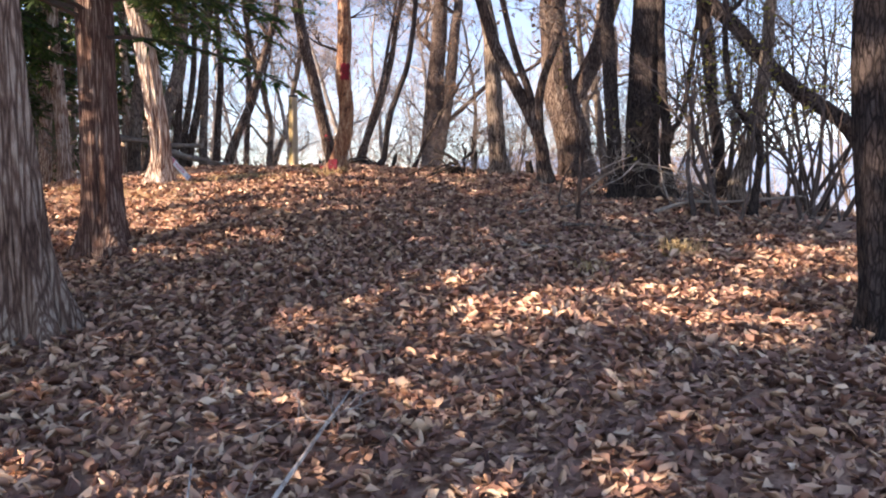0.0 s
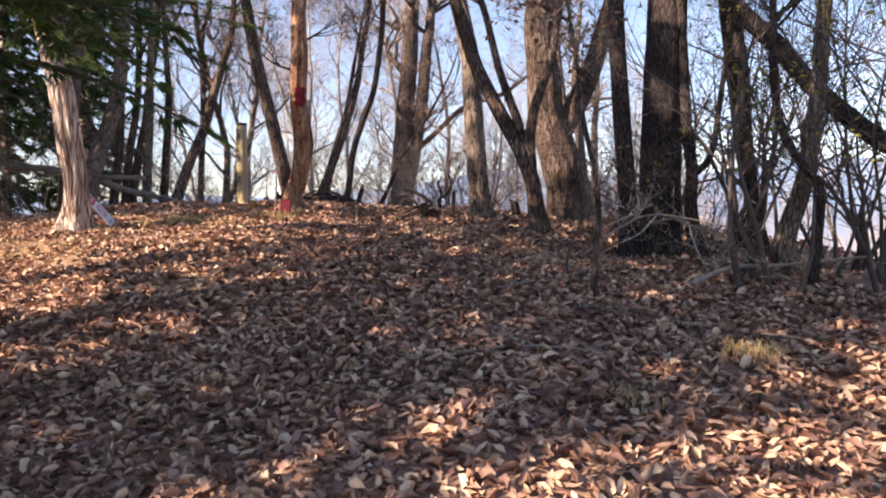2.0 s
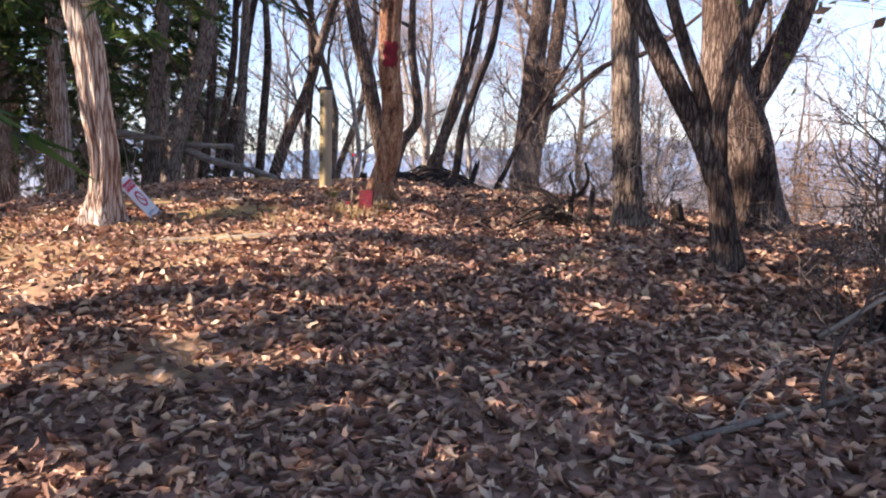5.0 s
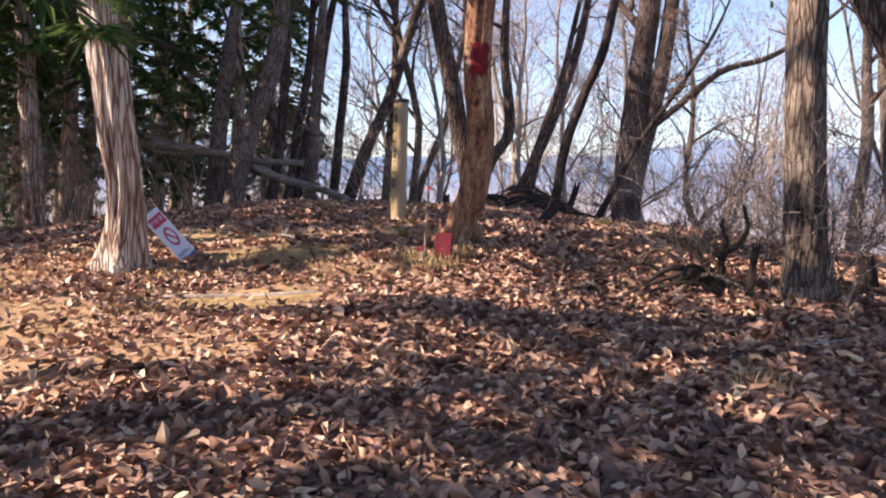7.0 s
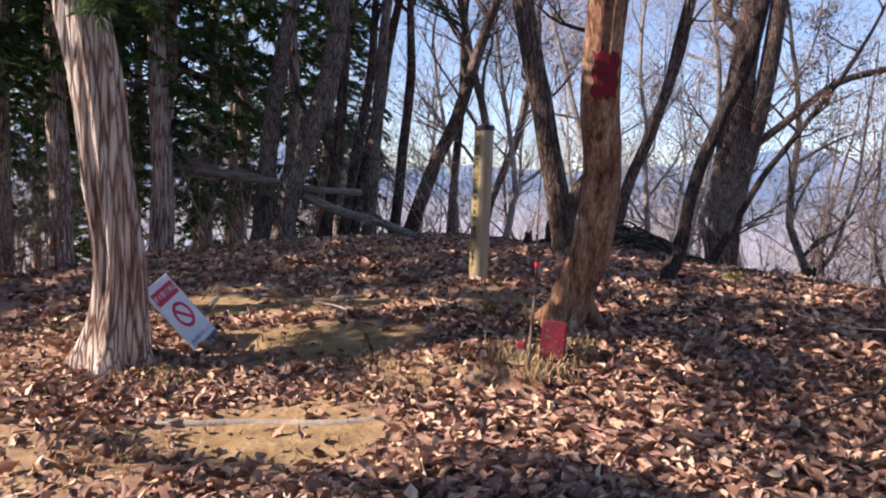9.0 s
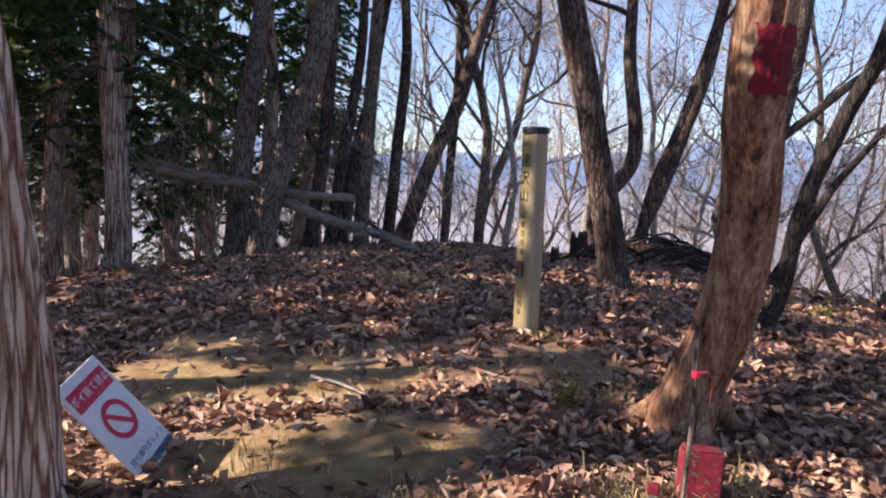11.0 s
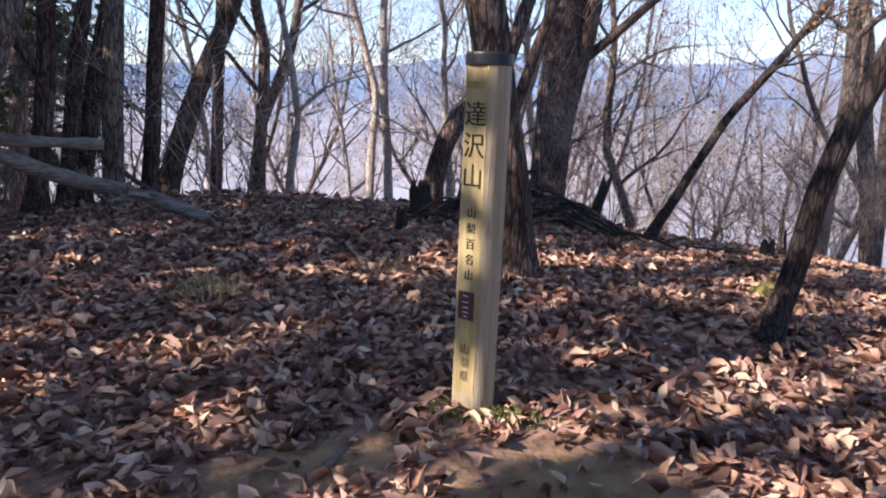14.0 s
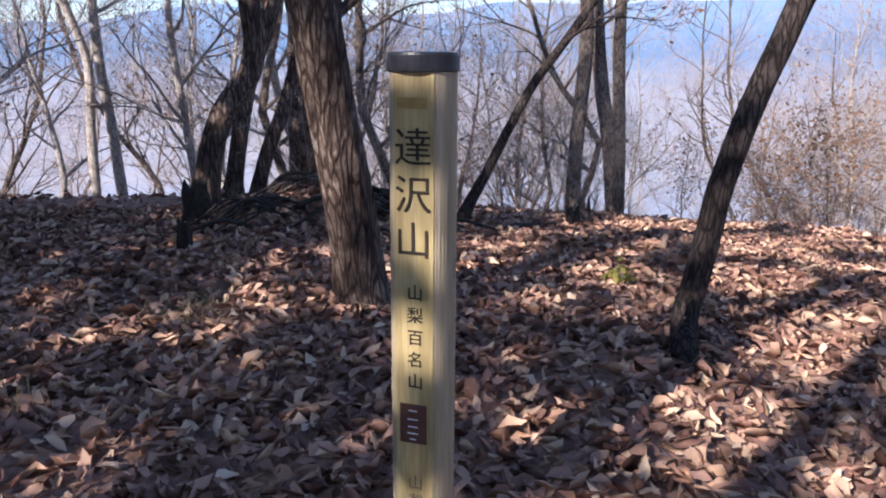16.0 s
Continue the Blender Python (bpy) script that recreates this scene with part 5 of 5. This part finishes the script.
# ---- shrubs, saplings, grass ----
def shrub(x, y, n, h, spread_w, label, seed, mat=None, leafy=0.0, leaf_mat=None, group="bare shrubs", lean=(0, 0), r=0.008, last=4, name="bare_shrub"):
    rng = random.Random(seed)
    ob = base_empty(name, x, y, label, "shrub", group)
    lv, tw = Shape(), Shape()
    for i in range(n):
        a = rng.uniform(0, 2 * math.pi)
        s = Shape()
        p = Vector((rng.gauss(0, spread_w * 0.35), rng.gauss(0, spread_w * 0.35), 0))
        p.z = land(x + p.x, y + p.y) - land(x, y) - 0.03
        d = Vector((math.cos(a) * 0.35 + lean[0], math.sin(a) * 0.35 + lean[1], 1.0))
        branch([s, tw], lv, p, d, h * rng.uniform(0.6, 1.15), r * rng.uniform(0.7, 1.4), 1, rng, last, leafy, 0.3, 0.0)
        piece("stem", s, mat or M_TWIG, ob, smooth=True)
    if tw.v:
        tagged(piece("twig_crown", tw, mat or M_TWIG, ob, "fine bare twigs"), kind="stuff")
    if lv.v:
        tagged(piece("foliage", lv, leaf_mat or M_DRYLEAF, ob, "sparse leaves"), kind="stuff")
    return ob


for i, (x, y, n, h) in enumerate(((3.6, 7.5, 5, 2.2), (4.1, 8.1, 6, 2.4), (3.4, 8.8, 5, 2.0), (2.75, 7.2, 4, 1.7), (3.0, 6.6, 4, 1.5), (4.4, 6.9, 5, 2.0), (2.6, 9.4, 4, 1.6), (3.9, 9.7, 5, 2.2), (3.0, 10.6, 4, 1.8))):
    shrub(x, y, n, h, 0.5, "tangle of dark curving saplings on the slope", 100 + i, M_TWIG_DARK, r=0.022, lean=(0.12 * (-1) ** i, -0.1), group="saplings on the slope", name="sapling")
bare_tree(1.17, 6.5, 0.024, 0.015, [(0.015, 0.0, 0.32), (0.03, 0.01, 0.61), (-0.01, 0.0, 0.9), (-0.07, 0.02, 1.19), (-0.1, 0.03, 1.5)], 2.6, "single thin brown sapling beside the path", M_BARK_BROWN, 120, limbs=6, sides=10, flare=0.4, name="sapling", group="saplings on the slope", leafy=0.05)
shrub(1.1, 6.9, 1, 0.6, 0.05, "short dead stem in the leaves", 121, M_TWIG_DARK, r=0.010, name="sapling")
for i, (x, y, n, h) in enumerate(((2.0, 7.95, 9, 0.75), (2.45, 7.9, 8, 0.7), (1.75, 8.1, 6, 0.5), (0.65, 10.75, 8, 0.8), (0.98, 10.7, 7, 0.9), (0.15, 10.9, 4, 0.5), (0.4, 10.75, 3, 0.45), (1.1, 11.1, 5, 0.7))):
    shrub(x, y, n, h, 0.25, "bare brushy shoots round a tree foot", 130 + i, M_TWIG if i in (3, 4) else M_TWIG_DARK, r=0.006, group="brushy shoots")
for i in range(16):
    rng = random.Random(300 + i)
    x, y = rng.uniform(-9.8, -6.3), rng.uniform(11.3, 14.8)
    if x > -7.2 and y < 12.8:
        x -= 1.2
    shrub(x, y, 7, rng.uniform(0.8, 1.5), 0.5, "brown thicket of dry stems under the evergreens", 150 + i, M_TWIG_DARK if i % 3 == 0 else M_TWIG, r=0.007, group="thicket under the evergreens", leafy=0.1, last=3)
for i in range(22):
    rng = random.Random(500 + i)
    x, y = rng.uniform(-7.5, 6.5), rng.uniform(18.8, 22.5)
    shrub(x, y, 4, rng.uniform(1.0, 2.0), 0.4, "bare grey brush along the far rim", 180 + i, M_TWIG, r=0.009, group="brush along the rim", leafy=0.08)
for i, (x, y) in enumerate(((5.0, 18.3), (6.2, 19.6), (7.8, 21.0), (9.2, 22.6), (6.9, 21.6), (10.5, 23.2))):
    shrub(x, y, 6, 1.3, 0.6, "rusty shrub with withered leaves below the rim", 210 + i, M_TWIG, 0.9, M_DRYLEAF, r=0.009, group="rusty shrubs")
shrub(-0.55, 15.0, 1, 0.12, 0.1, "small plant with yellow-green leaves in the litter", 230, M_TWIG, 0.9, M_SHRUB_GREEN, r=0.003, name="seedling", last=3)
for i, (x, y, h) in enumerate(((-7.2, 18.4, 2.2), (-7.9, 17.6, 2.0), (-8.6, 18.6, 2.4), (-9.4, 19.2, 2.6), (-6.2, 19.2, 2.3), (-5.2, 19.6, 2.2), (-7.6, 20.0, 2.6), (-9.9, 17.8, 2.2), (-10.3, 20.6, 2.8), (-6.8, 21.2, 2.8))):
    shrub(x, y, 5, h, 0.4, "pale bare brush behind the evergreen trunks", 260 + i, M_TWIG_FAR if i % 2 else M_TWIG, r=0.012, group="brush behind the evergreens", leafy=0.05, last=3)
shrub(3.55, 7.2, 3, 3.2, 0.4, "sapling with thin yellow-green leaves overhead", 231, M_TWIG_DARK, 0.8, M_SHRUB_GREEN, r=0.018, name="sapling", group="saplings on the slope")


shrub(3.3, 7.4, 6, 1.6, 0.5, "bushy sapling with yellow-green leaves among the trunks", 232, M_TWIG_DARK, 1.0, M_SHRUB_GREEN, r=0.014, name="sapling", group="saplings on the slope")


def tuft(x, y, n, h, w, label, seed, mat=None, group="grass tufts"):
    rng = random.Random(seed)
    ob = base_empty("grass_tuft", x, y, label, "grass", group)
    s = Shape()
    z0 = land(x, y)
    for i in range(n):
        px, py = rng.gauss(0, w * 0.5), rng.gauss(0, w * 0.4)
        pz = land(x + px, y + py) - z0
        a = rng.uniform(0, 6.28)
        d = Vector((math.cos(a), math.sin(a), 0))
        b = Vector((-d.y, d.x, 0)) * 0.003
        hh = h * rng.uniform(0.5, 1.2)
        p0, p1, p2 = Vector((px, py, pz - 0.01)), Vector((px, py, pz)) + d * hh * 0.35 + Vector((0, 0, hh * 0.7)), Vector((px, py, pz)) + d * hh * 0.95 + Vector((0, 0, hh * rng.uniform(0.25, 0.8)))
        s.face(p0 - b, p0 + b, p1 + b * 0.8, p1 - b * 0.8)
        s.face(p1 - b * 0.8, p1 + b * 0.8, p2)
    me = s.mesh("blades", mat or M_GRASS)
    tagged(piece("grass", me, mat or M_GRASS, ob), kind="stuff")
    return ob


for i, (x, y, n, h, w) in enumerate(((-3.88, 14.3, 220, 0.11, 0.22), (-3.0, 15.0, 90, 0.09, 0.2), (-1.85, 11.15, 160, 0.13, 0.18), (-1.62, 11.0, 120, 0.14, 0.14), (-1.5, 11.35, 90, 0.12, 0.12), (1.72, 5.4, 130, 0.16, 0.16), (1.0, 4.9, 60, 0.1, 0.15), (-2.0, 12.1, 60, 0.09, 0.10), (-3.6, 10.55, 120, 0.09, 0.25), (-4.3, 9.6, 90, 0.09, 0.3), (0.3, 9.0, 60, 0.1, 0.2), (-5.2, 10.4, 120, 0.1, 0.35), (-2.9, 12.2, 50, 0.06, 0.15), (-3.3, 11.15, 80, 0.08, 0.3), (-4.4, 10.0, 150, 0.07, 0.35), (-3.2, 9.7, 130, 0.06, 0.35), (-2.4, 10.7, 120, 0.07, 0.3), (-2.1, 9.9, 90, 0.06, 0.3), (-5.4, 9.4, 150, 0.08, 0.4), (-3.7, 8.9, 100, 0.06, 0.35), (-2.6, 11.0, 120, 0.07, 0.28), (-4.9, 11.0, 120, 0.08, 0.3))):
    tuft(x, y, n, h, w, "tuft of dry straw-coloured grass", 400 + i)
for i, (x, y, n, h, w) in enumerate(((-2.50, 12.95, 160, 0.05, 0.16), (-2.7, 12.98, 70, 0.05, 0.1), (-4.6, 13.2, 60, 0.05, 0.25), (-0.5, 15.2, 80, 0.05, 0.25), (-1.9, 12.3, 70, 0.06, 0.2))):
    tuft(x, y, n, h, w, "short green grass in the litter", 430 + i, M_MOSS)

tuft(-2.2, 11.95, 40, 0.16, 0.05, "yellowing grass at the root of the red-barked tree", 232, M_SHRUB_GREEN)


def pebble(x, y, r, seed):
    rng = random.Random(seed)
    bm = bmesh.new()
    bmesh.ops.create_icosphere(bm, subdivisions=2, radius=r)
    for v in bm.verts:
        v.co = Vector((v.co.x * 1.25, v.co.y, v.co.z * 0.6)) * (1 + 0.25 * noise.noise(v.co / r + Vector((seed, 0, 0))))
    me = bpy.data.meshes.new("stone")
    bm.to_mesh(me)
    bm.free()
    me.materials.append(M_STONE)
    ob = new("stone", me)
    ob.matrix_basis = pose(x, y, land(x, y) + r * 0.25, 0, 0, rng.uniform(0, 360))
    tagged(ob, "small pale stone lying in the soil", "stone", "stones in the soil")


for i, (x, y, r) in enumerate(((-2.95, 13.15, 0.03), (-2.74, 12.78, 0.022), (-3.3, 12.1, 0.018), (-2.25, 12.2, 0.025), (-3.9, 11.7, 0.02), (-1.95, 12.0, 0.045), (-2.1, 12.05, 0.03), (-3.95, 12.9, 0.025))):
    pebble(x, y, r, i)


# ---- woods on the slopes below ----
def slope_woods():
    protos = []
    for k in range(5):
        pale = k in (1, 3)
        rng = random.Random(700 + k)
        offs = [(rng.gauss(0, 0.1), rng.gauss(0, 0.1), 1.2), (rng.gauss(0, 0.2), rng.gauss(0, 0.2), 2.6), (rng.gauss(0, 0.3), rng.gauss(0, 0.3), 4.0)]
        protos.append(bare_tree(-13.0 + 8 * k, 31 + (k % 3) * 3, 0.11, 0.075, offs, 9.5 + k * 0.5, "bare tree with fine pinkish twigs, haze in their colour, on the slope below" if not pale else "pale-barked bare tree on the slope below", M_BARK_PALE if pale else M_BARK, 710 + k, M_TWIG_FAR, limbs=15, start=0.15, last=3, leafy=0.22, sides=8, group="woods on the slope below", reach=0.25))
    rng = random.Random(77)
    n = 0
    while n < 122:
        x, y = rng.uniform(-34, 36), rng.uniform(14, 62)
        d = math.hypot(x + 2, (y - 12))
        if y < 21.5 and x < 7.5 or d > 52 or (x < -8 and y < 25):
            continue
        n += 1
        s = rng.uniform(0.75, 1.15)
        t = copy_thing(protos[n % 5], pose(x, y, land(x, y), rng.uniform(-5, 5), rng.uniform(-5, 5), rng.uniform(0, 360)))
        t.scale = (s, s, s)
    for i in range(9):
        x, y = rng.uniform(-3.5, 10), rng.uniform(25, 36)
        t = copy_thing(protos[i % 5], pose(x, y, land(x, y), rng.uniform(-7, 7), rng.uniform(-7, 7), rng.uniform(0, 360)))
        t.scale = (0.9, 0.9, 0.9)


slope_woods()


# ---- fallen leaves, last ----
def leaf_template():
    """Seven points: stalk end, two pairs of edge points, tip and midrib; curled along and across."""
    return np.array([(-0.5, 0, 0.0), (-0.2, 0.19, 0.06), (0.2, 0.17, 0.08), (0.55, 0, 0.05), (0.2, -0.17, 0.08), (-0.2, -0.19, 0.06), (0.0, 0, -0.02)])


LEAF_TRIS = np.array([(0, 6, 1), (1, 6, 2), (2, 6, 3), (3, 6, 4), (4, 6, 5), (5, 6, 0)])


def scatter(rng, n, x0, x1, y0, y1, smin, smax, keep):
    x, y = rng.uniform(x0, x1, n), rng.uniform(y0, y1, n)
    ok = keep(x, y, rng.random(n))
    x, y = x[ok], y[ok]
    n = len(x)
    yaw, pit, rol = rng.uniform(0, 2 * np.pi, n), rng.normal(0, 0.40, n), rng.normal(0, 0.45, n)
    size = rng.uniform(smin, smax, n)
    curl = rng.normal(1.8, 2.2, n)
    wide = rng.uniform(0.5, 1.35, n)
    t = leaf_template()
    p = np.repeat(t[None], n, 0)
    p[:, :, 1] *= wide[:, None]
    p[:, :, 2] = p[:, :, 2] * curl[:, None] + 0.35 * (np.abs(p[:, :, 0]) ** 2) * rng.normal(0.3, 0.6, n)[:, None]
    p = p * size[:, None, None]
    p += rng.normal(0, 0.075, p.shape) * size[:, None, None]
    cp, sp, cr, sr, cy, sy = np.cos(pit), np.sin(pit), np.cos(rol), np.sin(rol), np.cos(yaw), np.sin(yaw)
    a, b, c = p[..., 0], p[..., 1], p[..., 2]
    b, c = b * cr[:, None] - c * sr[:, None], b * sr[:, None] + c * cr[:, None]
    a, c = a * cp[:, None] + c * sp[:, None], -a * sp[:, None] + c * cp[:, None]
    a, b = a * cy[:, None] - b * sy[:, None], a * sy[:, None] + b * cy[:, None]
    z = knoll(x, y) + bumps(x, y) + rng.uniform(0.004, 0.032, n)
    return np.stack([a + x[:, None], b + y[:, None], c + z[:, None]], -1)


def leaf_mesh(name, pts, mat):
    n = len(pts)
    me = bpy.data.meshes.new(name)
    me.vertices.add(n * 7)
    me.vertices.foreach_set("co", pts.astype(np.float32).ravel())
    tris = (LEAF_TRIS[None] + 7 * np.arange(n)[:, None, None]).reshape(-1, 3)
    me.loops.add(tris.size)
    me.loops.foreach_set("vertex_index", tris.ravel().astype(np.int32))
    me.polygons.add(len(tris))
    me.polygons.foreach_set("loop_start", np.arange(0, tris.size, 3, dtype=np.int32))
    me.update(calc_edges=True)
    me.materials.append(mat)
    return me


def leaves():
    rng = np.random.default_rng(4)

    def keep(x, y, r):
        b = bareness(x, y)
        clear = np.hypot(x + 2.585, y - 13.05) > 0.1
        return (r > 1.02 * b ** 0.5 - 0.01) & clear
    a = scatter(rng, 105000, -5.5, 3.2, 0.6, 12.0, 0.040, 0.088, keep)
    b = scatter(rng, 50000, -6.5, 3.5, 12.0, 18.5, 0.046, 0.100, keep)
    c = scatter(rng, 20000, -10.5, 7.0, 0.0, 24.0, 0.08, 0.13, lambda x, y, r: keep(x, y, r) & ((x < -5.0) | (x > 3.0) | (y > 18.2)))
    d = scatter(rng, 9000, -5.5, 3.5, 9.0, 16.0, 0.04, 0.07, lambda x, y, r: (bareness(x, y) > 0.2) & (r < 0.22) & (np.hypot(x + 2.585, y - 13.05) > 0.1))
    me = leaf_mesh("leaf_litter", np.concatenate([a, b, c, d]), M_LITTER)
    tagged(new("leaf_litter", me), "deep layer of curled brown oak leaves", "leaf litter", kind="stuff")
    # the leaves one could pick up, beside the line walked
    protos = [leaf_mesh("leaf", scatter(np.random.default_rng(50 + k), 1, 0, 1e-6, 0, 1e-6, 1.0, 1.0001, lambda x, y, r: x > -1), M_LEAF_PIECE) for k in range(8)]
    for me in protos:
        co = np.empty(21, np.float32)
        me.vertices.foreach_get("co", co)
        co = co.reshape(7, 3)
        co -= co.mean(0)
        me.vertices.foreach_set("co", co.ravel())
    rr = random.Random(9)
    for i in range(290):
        y = rr.uniform(9.6, 13.6)
        x = rr.uniform(-4.4, -1.2)
        if math.hypot(x + 2.585, y - 13.05) < 0.12:
            continue
        ob = new("leaf", protos[i % 8])
        ob.parent = ground
        s = rr.uniform(0.07, 0.115)
        ob.matrix_basis = pose(x, y, land(x, y) + 0.024, rr.gauss(0, 14), rr.gauss(0, 14), rr.uniform(0, 360)) @ Matrix.Diagonal((s, s, s, 1))


leaves()
